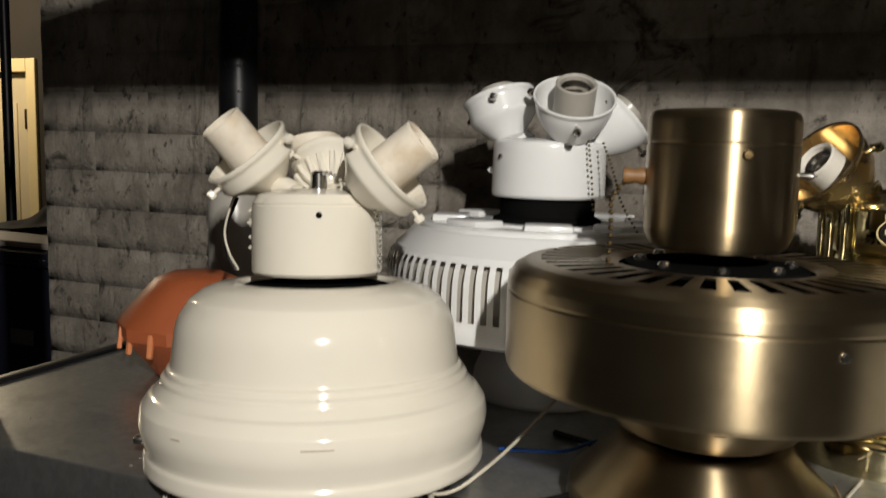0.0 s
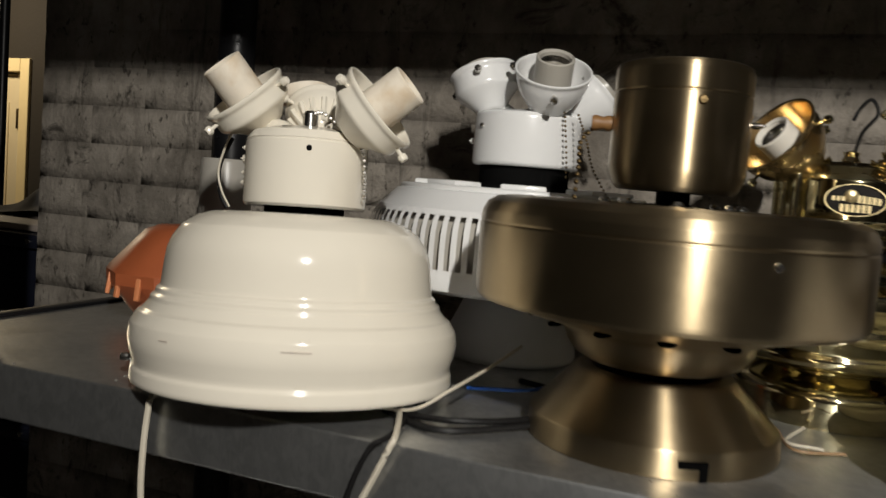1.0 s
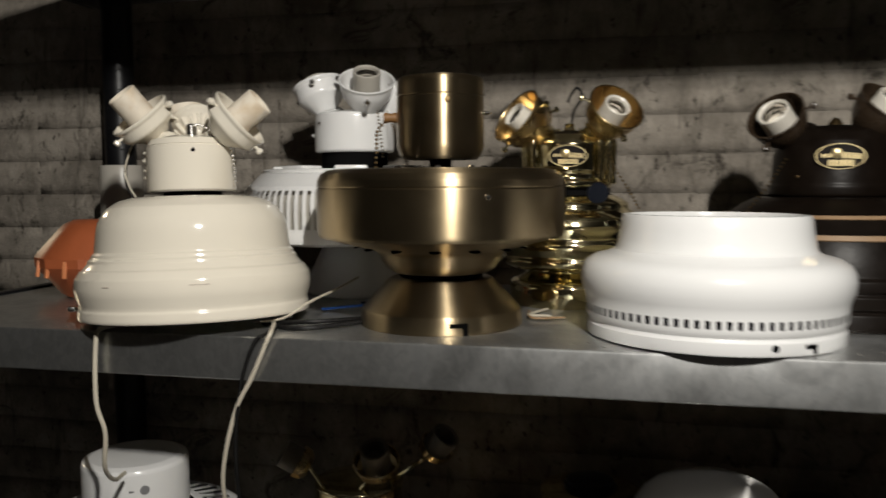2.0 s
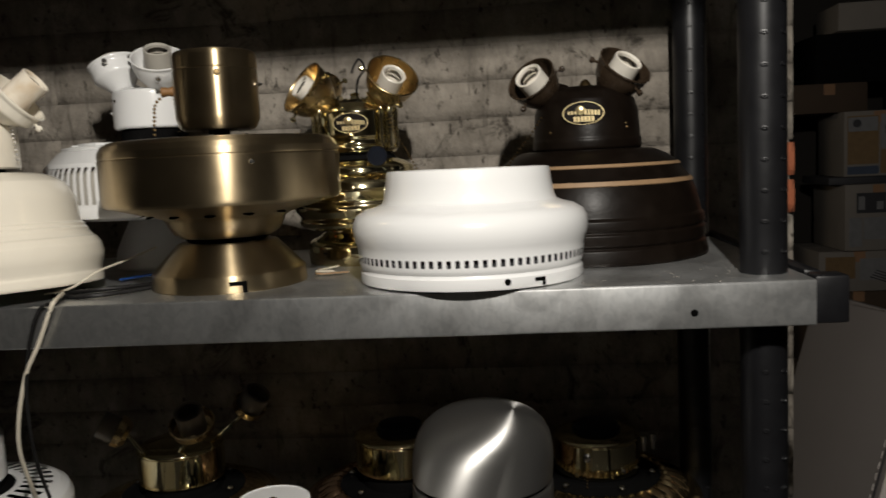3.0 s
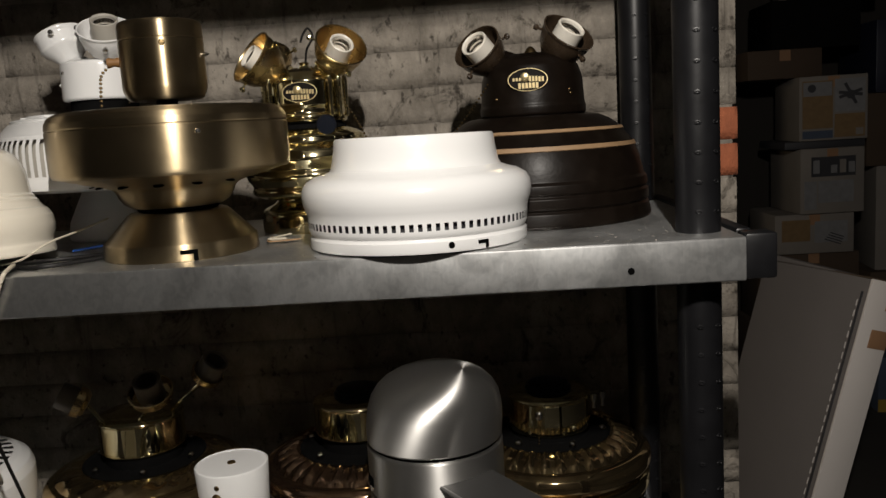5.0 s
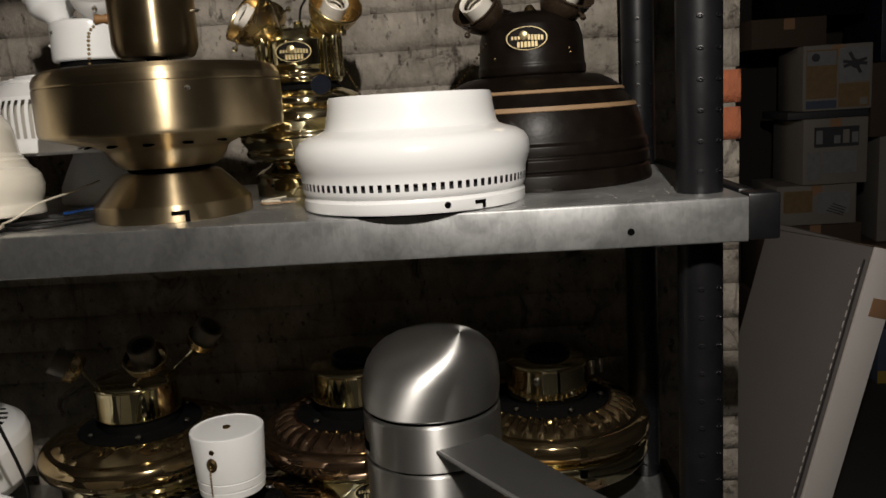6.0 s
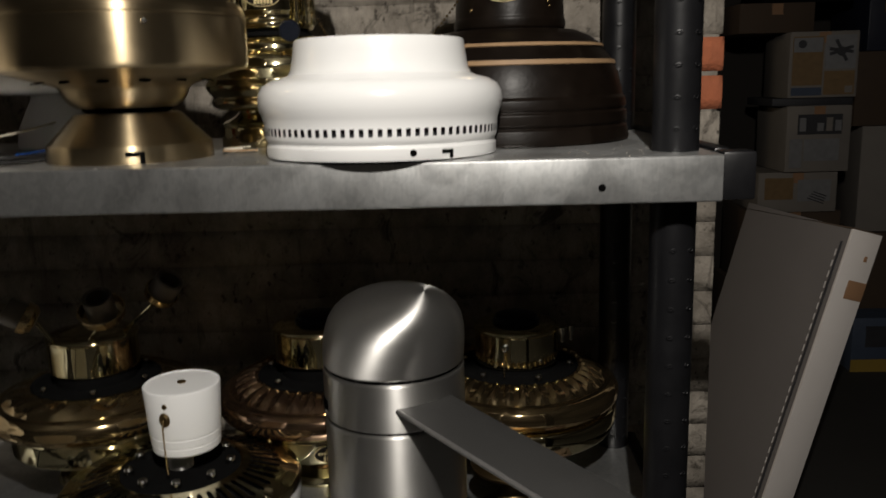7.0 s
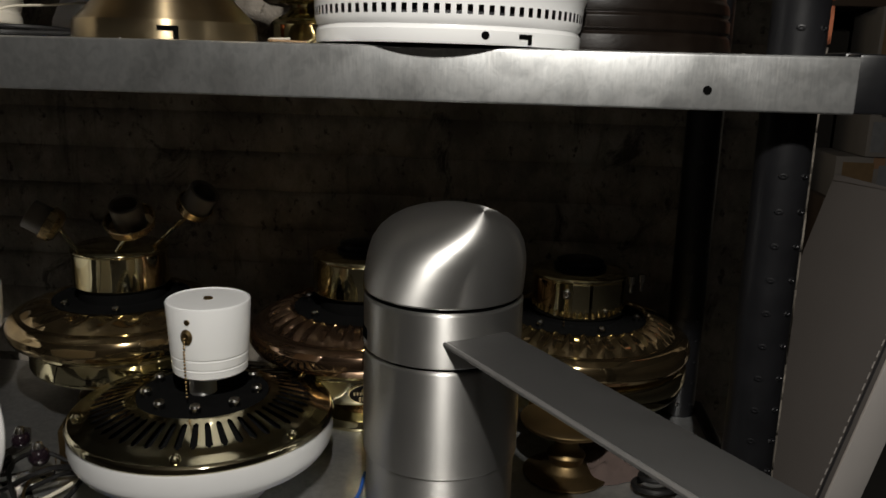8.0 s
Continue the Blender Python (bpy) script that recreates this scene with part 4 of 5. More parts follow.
def steel_fan():
    f = base("ceiling_fan", pose(0.254, 0.567, LOW), "brushed steel cylinder fan with domed top and grey blade", "ceiling fan", "lower fan motors")
    part("foot", lathe([(0, 0), (0.079, 0), (0.081, 0.003), (0.081, 0.074), (0.080, 0.076)], 96, 0.001), M_STEEL, f)
    part("lower_body", lathe([(0.080, 0.0745), (0.0835, 0.0755), (0.0842, 0.078), (0.0842, 0.1885), (0.083, 0.1905), (0.070, 0.191)], 96, 0.0008), M_STEEL, f)
    part("gap_ring", lathe([(0.079, 0.186), (0.079, 0.262)], 64), M_HOLE, f, "dark gap between steel sections")
    band = part("blade_band", lathe([(0.070, 0.194), (0.0830, 0.1942), (0.0842, 0.1955), (0.0842, 0.2485), (0.083, 0.2502), (0.070, 0.2505)], 96, 0.0008), M_STEEL, f)
    part("blade_slot", side_patch(0.0843, 0.205, 0.217, -88, -62, 0.0006), M_HOLE, band, "dark blade slot")
    part("slot_lip", side_patch(0.0840, 0.200, 0.206, -86, -66, 0.0022), M_CHROME, band, "bright slot lip")
    dome = [(0.070, 0.2545), (0.0820, 0.2550), (0.0836, 0.2570), (0.0842, 0.2660), (0.0841, 0.2800), (0.0826, 0.2950), (0.0790, 0.3085), (0.0725, 0.3195), (0.0630, 0.3285), (0.0510, 0.3355), (0.0370, 0.3405), (0.0220, 0.3440), (0.0100, 0.3458), (0.0, 0.3462)]
    # the dome is brushed about an axis that leans sideways
    turn = pose(0, 0, 0.275, 10, 32, 0)
    bm = lathe([(r, z - 0.275) for r, z in dome], 96)
    for v in bm.verts:
        v.co.x += 0.07 * max(0, v.co.z + 0.275 - 0.262)
    bm.transform(pose(0, 0, 0, 10, 32, 0).inverted())
    top = part("dome", bm, M_STEEL, f)
    top.matrix_basis = turn
    d = Vector((0.57, -0.82, 0.0)).normalized()
    side = Vector((-d.y, d.x, 0))
    bm = bmesh.new()
    rows = []
    for k in range(13):
        s = 0.045 + 0.47 * k / 12
        w = 0.0295 - 0.004 * k / 12
        row = []
        for u, h in ((-w - 0.008, -0.0035), (-w - 0.009, 0.0), (-w - 0.008, 0.0035), (-w * 0.3, 0.0048), (w * 0.4, 0.0044), (w, 0.002), (w + 0.001, 0), (w, -0.002), (0, -0.0045)):
            tilt = u * 0.05
            row.append(bm.verts.new(d * s + side * u + Vector((0, 0, 0.2225 + h + tilt))))
        rows.append(row)
    for a, b in zip(rows, rows[1:]):
        for k in range(9):
            bm.faces.new((a[k], a[(k + 1) % 9], b[(k + 1) % 9], b[k]))
    bm.faces.new(rows[0])
    bm.faces.new(rows[-1][::-1])
    blade = part("blade", bm, M_BLADE, f, "flat grey lacquered blade")
    p0, p1 = d * 0.05 + side * -0.0385, d * 0.51 + side * -0.0345
    part("blade_edge", tube([tuple(p0 + Vector((0, 0, 0.2210))), tuple(p1 + Vector((0, 0, 0.2210)))], 0.0030, 8), M_BLADE_EDGE, blade, "bright metal blade edge")
    return f


def ring_fan():
    f = base("ceiling_fan", pose(-0.016, 0.570, LOW), "white and brass ring fan motor with white switch can", "ceiling fan", "lower fan motors")
    part("base_cone", lathe([(0, 0), (0.070, 0), (0.072, 0.004), (0.075, 0.034), (0.105, 0.049)], 64, 0.002), M_WHITE, f)
    part("outer_ring", lathe([(0.100, 0.048), (0.128, 0.050), (0.138, 0.055), (0.1435, 0.064), (0.1450, 0.072), (0.1445, 0.090), (0.142, 0.0925)], 96, 0.002), M_WHITE, f)
    part("brass_rim", lathe([(0.1445, 0.0905), (0.1462, 0.0925), (0.1455, 0.0975), (0.1425, 0.1000), (0.1365, 0.1010), (0.1290, 0.1030)], 96, 0.0006), M_PALE_GOLD, f, "polished brass rim")
    slots = lathe([(0.1292, 0.1029), (0.1205, 0.1060), (0.1178, 0.1068), (0.1150, 0.1076), (0.0872, 0.1157), (0.0850, 0.1162), (0.0830, 0.1166), (0.0745, 0.1180), (0.0720, 0.1165)], 384, 0.0,
                  lambda i, j: (j == 3 and i % 8 < 4) or (j in (2, 4) and i % 8 < 4) or (j in (1, 5) and i % 8 in (1, 2)))
    part("vent_ring", slots, M_PALE_GOLD, f, "slotted polished brass vent ring")
    part("core", lathe([(0.132, 0.085), (0.125, 0.096), (0.080, 0.107), (0.074, 0.1165), (0.020, 0.1175), (0.0145, 0.118), (0.0145, 0.152), (0, 0.152)], 48), M_BLACK, f, "black motor core")
    part("stem", lathe([(0.0150, 0.116), (0.0150, 0.154)], 24), M_STEEL, f, "steel stem")
    for k in range(9):
        a = radians(40 * k + 14)
        p = (0.061 * math.sin(a), -0.061 * math.cos(a), 0.116)
        part("bolt", lathe([(0.003, 0), (0.003, 0.006), (0.0058, 0.0065), (0.0062, 0.009), (0.005, 0.0115), (0, 0.012)], 12, m=pose(*p)), M_CHROME, f, "bright nickel bolt")
    for a in (-64, 64, 10, 140):
        q = radians(a)
        part("rim_screw", lathe([(0, 0), (0.0055, 0), (0.0055, 0.003), (0.003, 0.006), (0, 0.0062)], 12, m=pose(0.133 * math.sin(q), -0.133 * math.cos(q), 0.1015)), M_PALE_GOLD, f)
    can = part("switch_housing", lathe([(0, 0.1520), (0.0390, 0.1520), (0.0408, 0.1540), (0.0415, 0.1620), (0.0410, 0.1625), (0.0410, 0.1640), (0.0418, 0.1645), (0.0424, 0.1735), (0.0418, 0.1740), (0.0418, 0.1755), (0.0427, 0.1760), (0.0458, 0.2310), (0.0452, 0.2328), (0.0438, 0.2335), (0.0436, 0.2322), (0, 0.2330)], 72), M_WHITE, f)
    can.location = (0.010, 0, -0.006)
    screw("screw", can, pose(0, 0, 0.2328), 0.0052, 0.0022, M_BRASS_DARK)
    part("screw_hole", disc(0.0033, 0.0012, on_side(0.0447, 0.219, -8)), M_BRASS_DARK, can, "dark screw hole")
    g = lathe([(0, 0), (0.0068, 0), (0.0068, 0.0012), (0.0040, 0.0030), (0.0024, 0.0020), (0, 0.0020)], 20)
    g.transform(on_side(0.0440, 0.2025, -10) @ Matrix.Diagonal((1, 1.3, 1, 1)))
    part("grommet", g, M_BRASS_DARK, can, "worn brown grommet")
    part("pull_chain", chain([(-0.0085, -0.047, 0.2015), (-0.0095, -0.0475, 0.190), (-0.0095, -0.047, 0.165), (-0.0090, -0.0465, 0.136)], 0.0014, 0.0030), M_BRASS_DARK, can, "dark beaded pull chain")
    return f


def ridged_ring(r0, r1, z0, z1, n, rise=0.0052, slant=0.0, seg_per=6):
    """A sloping ring of plump radial ridges with blunt ends."""
    bm = bmesh.new()
    seg = n * seg_per
    rows = []
    for s in (0, 0.10, 0.16, 0.26, 0.5, 0.74, 0.84, 0.90, 1):
        r, z = r0 + (r1 - r0) * s, z0 + (z1 - z0) * s + 0.004 * math.sin(math.pi * s)
        swell = 1.0 if 0.15 < s < 0.85 else 0.55 if 0.05 < s < 0.95 else 0.0
        row = []
        for i in range(seg):
            a = 2 * math.pi * i / seg + slant * s
            row.append(bm.verts.new((r * math.cos(a), r * math.sin(a), z + rise * swell * (0, 0, 0, 0.75, 1, 0.75)[i % seg_per])))
        rows.append(row)
    for a, b in zip(rows, rows[1:]):
        for i in range(seg):
            bm.faces.new((a[i], a[(i + 1) % seg], b[(i + 1) % seg], b[i]))
    return bm


def low_gold(place, label, ring_mat, body_mat, n, badge=0, size=1.0, can_at=(1.0, 1.0, 0.0), bowl=False, rise=0.0046, slant=0.0):
    f = base("ceiling_fan", pose(*place) @ Matrix.Scale(size, 4), label, "ceiling fan", "lower fan motors")
    part("canopy", lathe([(0, 0), (0.066, 0), (0.068, 0.004), (0.064, 0.014), (0.046, 0.025), (0.036, 0.033), (0.036, 0.040)], 64, 0.002), body_mat, f)
    part("neck_ring", lathe([(0.034, 0.038), (0.052, 0.040), (0.055, 0.044), (0.052, 0.048), (0.036, 0.050), (0.036, 0.060)], 56, 0.001), M_COPPER, f, "coppery ring round the neck")
    if bowl:
        part("lower_body", lathe([(0.036, 0.040), (0.090, 0.042), (0.122, 0.050), (0.138, 0.063), (0.1440, 0.080), (0.1435, 0.094), (0.139, 0.098), (0.130, 0.100)], 96, 0.003), body_mat, f)
    else:
        low = part("lower_body", lathe([(0.036, 0.056), (0.108, 0.057), (0.118, 0.060), (0.121, 0.064), (0.121, 0.090), (0.119, 0.093), (0.126, 0.096), (0.130, 0.100)], 96, 0.002), body_mat, f)
    part("shoulder", lathe([(0.128, 0.098), (0.142, 0.104), (0.1465, 0.112), (0.1460, 0.122), (0.1425, 0.1290), (0.1360, 0.1335), (0.1290, 0.1350), (0.1265, 0.1345)], 96, 0.002), ring_mat, f)
    part("vent_ring", ridged_ring(0.1270, 0.088, 0.1343, 0.1485, n, rise, slant), ring_mat, f, "ring of ridged brass vents")
    part("core", lathe([(0.089, 0.149), (0.085, 0.1465), (0.060, 0.1475), (0.056, 0.150), (0.056, 0.168), (0, 0.168)], 48), M_BLACK, f, "black motor core")
    for k in range(6):
        a = radians(60 * k + 20)
        part("bolt", lathe([(0.0026, 0), (0.0026, 0.005), (0.0048, 0.0055), (0.0048, 0.008), (0.003, 0.010), (0, 0.010)], 10, m=pose(0.0765 * math.sin(a), -0.0765 * math.cos(a), 0.1465)), M_CHROME, f, "bright nickel bolt")
    can = part("switch_housing", lathe([(0, 0.1640), (0.064, 0.1640), (0.0675, 0.1665), (0.0675, 0.2080), (0.0688, 0.2100), (0.0675, 0.2125), (0.060, 0.2150), (0.034, 0.2160), (0, 0.2165)], 72, 0.001), body_mat, f)
    can.scale, can.location.z = (can_at[0], can_at[0], can_at[1]), can_at[2]
    screw("screw", can, on_side(0.0675, 0.176, 30), 0.0032, 0.003)
    if badge:
        oval_badge(low, on_side(0.1212, 0.0765, badge), 0.046, 0.024, M_DARK, M_GOLD)
    return f, can


steel_fan()
ring_fan()
gl, can_l = low_gold((-0.200, 0.755, LOW + 0.018), "polished brass fan motor with three bare sockets on arms", M_OLD_GOLD, M_GOLD, 20, can_at=(0.915, 1.06, -0.008), rise=0.0017, slant=0.30)
for a, b, ax in (((-0.034, -0.040, 0.212), (-0.056, -0.044, 0.246), (-0.78, -0.25, 0.50)), ((0.012, -0.040, 0.214), (0.044, -0.050, 0.252), (0.05, -0.50, 0.86)), ((0.040, 0.0, 0.212), (0.112, -0.030, 0.272), (0.55, -0.25, 0.68))):
    part("arm", tube([a, tuple((Vector(a) + Vector(b)) / 2), b], 0.0030, 10, 3), M_GOLD, gl)
    m = facing(b, ax)
    k = 1.35 if ax[1] < -0.4 else 1.0
    c = part("lamp_cup", lathe([(0.004, 0), (0.016 * k, 0.001), (0.022 * k, 0.007), (0.0235 * k, 0.018), (0.022 * k, 0.0185), (0.020 * k, 0.008), (0.003, 0.004)], 32, m=m), M_AMBER, gl)
    part("socket", lathe([(0, 0.005), (0.0195, 0.005), (0.0195, 0.042), (0.0175, 0.043), (0.0145, 0.041), (0.0145, 0.022), (0, 0.022)], 28, m=m), M_DARK_SOCKET, c)
# a second brass motor stands under the neighbouring sockets' support
gm, can_m = low_gold((0.122, 0.800, LOW), "polished brass fan motor with an amber ridged vent ring", M_COPPER, M_GOLD, 34, badge=14, size=1.06, can_at=(0.95, 1.0, 0.005))
part("cap", lathe([(0.034, 0.2150), (0.034, 0.2240), (0.030, 0.2265), (0.030, 0.2310), (0.024, 0.2330), (0, 0.2335)], 32), M_FOB, gm, "black cap on the switch housing")
gr, can_r = low_gold((0.415, 0.825, LOW - 0.002), "brass fan motor with ridged vent ring and coppery shoulder", M_OLD_GOLD, M_GOLD, 34, size=1.045, can_at=(0.90, 1.07, -0.0185), bowl=True)
part("cap", lathe([(0.034, 0.2115), (0.034, 0.2160), (0.030, 0.2185), (0.030, 0.2225), (0.024, 0.2245), (0, 0.2250)], 32), M_FOB, gr, "black cap on the switch housing")
part("pull_grommet", lathe([(0, 0), (0.006, 0), (0.006, 0.002), (0.0038, 0.004), (0.002, 0.002), (0, 0.002)], 16, m=on_side(0.0675, 0.196, -18)), M_CHROME, can_r, "bright chain grommet")
part("pull_chain", chain([(-0.022, -0.069, 0.195), (-0.022, -0.071, 0.178), (-0.023, -0.076, 0.160)], 0.0013, 0.003), M_BRASS_DARK, can_r, "thin beaded pull chain")
for dx in (0.0, 0.014):
    part("toggle", lathe([(0.003, 0), (0.003, 0.010), (0.0055, 0.011), (0.0055, 0.020), (0, 0.021)], 12, m=pose(0.070 + dx, -0.030, 0.204) @ pose(0, 0, -0.01 + dx * 0.2)), M_CHROME, can_r, "bright nickel toggle")

small = base("brass_finial", pose(0.400, 0.660, LOW), "small ornate brass fitting standing on the shelf", "brass fitting")
# darker brass used here in place of the shade under the blade
part("body", lathe([(0, 0), (0.050, 0), (0.052, 0.004), (0.030, 0.010), (0.020, 0.018), (0.024, 0.028), (0.016, 0.036), (0.013, 0.046), (0.022, 0.054), (0.040, 0.060), (0.056, 0.068), (0.058, 0.073), (0.045, 0.078), (0.020, 0.080), (0, 0.081)], 48, 0.002), M_BRASS_DARK, small)

wl = base("ceiling_fan", pose(-0.478, 0.640, LOW - 0.006), "white slotted fan motor with a white switch can", "ceiling fan", "lower fan motors")
part("base_cone", lathe([(0, 0.006), (0.075, 0.006), (0.078, 0.010), (0.070, 0.05), (0.066, 0.10), (0.090, 0.120)], 64, 0.002), M_WHITE, wl)
part("motor_cover", lathe([(0.085, 0.118), (0.140, 0.125), (0.150, 0.140), (0.151, 0.190), (0.146, 0.203), (0.135, 0.211), (0.128, 0.213)], 96, 0.002), M_WHITE, wl)
part("vent_ring", lathe([(0.1285, 0.2125), (0.125, 0.2135), (0.088, 0.2190), (0.080, 0.2195), (0.076, 0.2170)], 144, 0.0, lambda i, j: j == 1 and i % 4 < 2), M_WHITE, wl, "white slotted vent ring")
part("core", lathe([(0.13, 0.19), (0.09, 0.205), (0.078, 0.218), (0.066, 0.222), (0.066, 0.232), (0, 0.232)], 48), M_BLACK, wl, "black motor core")
cw = part("switch_housing", lathe([(0, 0.230), (0.066, 0.230), (0.069, 0.233), (0.069, 0.290), (0.067, 0.295), (0.058, 0.2985), (0, 0.300)], 72, 0.001), M_WHITE, wl)
screw("screw", cw, on_side(0.069, 0.243, 12), 0.003, 0.002)
part("logo_mark", join(disc(0.006, 0.0006, on_side(0.069, 0.270, 42)), box(-0.012, -0.006, -0.001, 0.001, 0, 0.0008, 0, on_side(0.069, 0.270, 36))), M_PIC_GREY, cw, "small grey printed mark")

plate = base("mounting_plate", pose(-0.254, 0.470, LOW + 0.105, 84, 0, -20), "white round mounting plate with a ring of holes, propped on edge", "mounting plate")
part("disc", lathe([(0, -0.006), (0.085, -0.006), (0.088, -0.002), (0.088, 0.004), (0.084, 0.008), (0.066, 0.008), (0.062, 0.0055), (0.026, 0.005), (0.022, 0.008), (0, 0.008)], 64, 0.001), M_WHITE, plate)
for k in range(12):
    a = radians(30 * k)
    part("hole", disc(0.0048, 0.0006, pose(0.074 * math.cos(a), 0.074 * math.sin(a), 0.0080)), M_HOLE, plate)
for k in range(6):
    a = radians(60 * k + 10)
    part("hole", disc(0.0030, 0.0006, pose(0.044 * math.cos(a), 0.044 * math.sin(a), 0.0052)), M_HOLE, plate)

for pts, r, m, lab in (
    ([(-0.24, 0.46, 0.803), (-0.18, 0.50, 0.806), (-0.15, 0.56, 0.815), (-0.17, 0.62, 0.806), (-0.22, 0.63, 0.803)], 0.0022, M_CORD, "ivory wire coiled on the shelf"),
    ([(-0.20, 0.45, 0.803), (-0.15, 0.47, 0.812), (-0.14, 0.52, 0.825), (-0.18, 0.55, 0.812), (-0.21, 0.52, 0.803)], 0.0028, M_WIRE, "black wire coiled on the shelf"),
    ([(-0.13, 0.45, 0.803), (-0.09, 0.47, 0.808), (-0.05, 0.47, 0.806), (-0.02, 0.45, 0.803)], 0.0020, M_BLUE, "blue wire lying on the shelf"),
    ([(0.07, 0.50, 0.803), (0.12, 0.52, 0.810), (0.16, 0.55, 0.806), (0.16, 0.62, 0.803)], 0.0020, M_BLUE, "blue wire lying on the shelf"),
    ([(-0.235, 0.52, 0.803), (-0.200, 0.49, 0.830), (-0.165, 0.50, 0.846), (-0.150, 0.535, 0.832), (-0.172, 0.57, 0.812), (-0.205, 0.575, 0.803)], 0.0030, M_WIRE, "black wire coiled on the shelf"),
    ([(-0.150, 0.455, 0.803), (-0.185, 0.470, 0.822), (-0.215, 0.510, 0.840), (-0.205, 0.550, 0.838), (-0.170, 0.555, 0.824)], 0.0026, M_WIRE, "black wire coiled on the shelf"),
    ([(-0.14, 0.60, 0.803), (-0.165, 0.56, 0.820), (-0.195, 0.53, 0.826), (-0.19, 0.49, 0.815), (-0.155, 0.475, 0.803)], 0.0016, M_BRASS_DARK, "thin bronze wire lying among the coils"),
):
    tagged(finish("wire", tube(pts, r, 8, 6), m), lab, "wire", "loose wires")
# added box imitating the square-looking reflection on the lower drum
jun = base("drum_reflection_box", pose(-0.178, 0.605, LOW, 0, 0, 18), "dull brass box added for the squarish reflection on the fan's lower drum", "bracket")
part("body", box(-0.030, 0.030, -0.020, 0.020, 0, 0.052, 0.004), M_BRASS_DARK, jun)
part("knob", lathe([(0.004, 0), (0.004, 0.008), (0.009, 0.010), (0.009, 0.018), (0, 0.021)], 16, m=pose(0.005, -0.020, 0.036, 90, 0, 0)), M_CHROME, jun, "bright round knob")

for place, turn, lab in (((-0.225, 0.545, LOW), 35, "dull nickel mounting strap lying among the wires"), ((-0.195, 0.500, LOW), -50, "dull nickel mounting strap lying among the wires"), ((-0.285, 0.600, LOW), 80, "dull nickel mounting strap lying among the wires")):
    strap = base("mounting_strap", pose(*place, 0, 0, turn), lab, "mounting strap", "mounting straps")
    part("plate", box(-0.034, 0.034, -0.010, 0.010, 0.0, 0.002, 0.0006), M_CHROME, strap)
    for x in (-0.034, 0.034):
        part("ear", box(x - 0.001, x + 0.001, -0.010, 0.010, 0.002, 0.024, 0.0005), M_CHROME, strap)
    for x in (-0.020, 0.0, 0.020):
        part("hole", disc(0.0032, 0.0004, pose(x, 0, 0.0020), 12), M_HOLE, strap)
for x, y, r in ((-0.232, 0.520, 0.013), (-0.206, 0.548, 0.012), (-0.252, 0.585, 0.011)):
    knob = base("pull_knob", pose(x, y, LOW + 0.0245), "dark glossy round pull knob", "knob", "dark knobs")
    part("ball", ball(r, (0, 0, r - 0.003), 18), M_KNOB, knob)
    part("ferrule", lathe([(0.0065, 0), (0.0065, 0.003), (0.004, 0.008), (0, 0.009)], 14, m=pose(0, 0, r * 2 - 0.006)), M_CHROME, knob, "bright metal ferrule")
# things lying behind the long blade
bm = bmesh.new()
bmesh.ops.create_grid(bm, x_segments=24, y_segments=18, size=0.5)
for v in bm.verts:
    x, y = v.co.x, v.co.y
    fall = max(0.0, 1 - (abs(x) * 2) ** 3) * max(0.0, 1 - (abs(y) * 2) ** 3)
    n = noise.noise(Vector((x * 5, y * 5, 4.2)))
    n2 = noise.noise(Vector((x * 13, y * 13, 8.1)))
    v.co = Vector((x * 0.120 + 0.006 * n2, y * 0.110 + 0.006 * n, 0.001 + fall * (0.026 + 0.022 * n + 0.008 * n2)))
rag = finish("rag", bm, M_RAG)
rag.matrix_basis = pose(0.462, 0.700, LOW, 0, 0, 20)
tagged(rag, "crumpled pinkish-brown rag on the shelf, coloured dark for the blade's shade", "rag")
coil = tagged(finish("wire", tube([(0.505 + (0.030 - 0.001 * k) * math.cos(k * 0.9), 0.628 + (0.026 - 0.001 * k) * math.sin(k * 0.9), LOW + 0.004 + 0.0016 * k) for k in range(18)], 0.0036, 8, 4), M_WIRE), "coil of thick black wire on the shelf", "wire", "loose wires")

# ---- beyond the wall, towards the door ----
def tote(z, label):
    t = base("storage_tote", pose(-1.560, 1.510, z), label, "storage tote", "stacked totes")
    part("body", box(-0.40, 0.40, -0.205, 0.215, 0.0, 0.395, 0.012), M_NAVY, t)
    part("lid", join(box(-0.415, 0.415, -0.222, 0.232, 0.396, 0.430, 0.008)), M_NAVY, t)
    part("label", box(-0.02, 0.05, -0.2085, -0.2055, 0.215, 0.250, 0.001), M_LABEL, t, "grey paper label")
    part("latch", lathe([(0, 0), (0.006, 0), (0.006, 0.003), (0, 0.004)], 12, m=facing((0.10, -0.2225, 0.413), (0, -1, 0))), M_CHROME, t, "bright rivet")
    return t


for k in range(3):
    tote(k * 0.433, "navy blue plastic tote with lid in a stack")
tray = base("tray", pose(-1.56, 1.50, 1.2985), "pale shallow tray on top of the totes", "tray")
part("body", box(-0.38, 0.38, -0.19, 0.20, 0, 0.016, 0.004), M_PINK, tray)
bm = bmesh.new()
bmesh.ops.create_grid(bm, x_segments=28, y_segments=18, size=0.5)
for v in bm.verts:
    x, y = v.co.x, v.co.y
    h = 0.155 * math.exp(-((x + 0.10) / 0.16) ** 2 - (y / 0.30) ** 2) + 0.09 * math.exp(-((x - 0.22) / 0.13) ** 2 - (y / 0.3) ** 2)
    n = noise.noise(Vector((x * 7, y * 7, 1.3)))
    v.co = Vector((x * 0.70, y * 0.25, 0.006 + max(0, h * (1 + 0.5 * n) + 0.012 * n)))
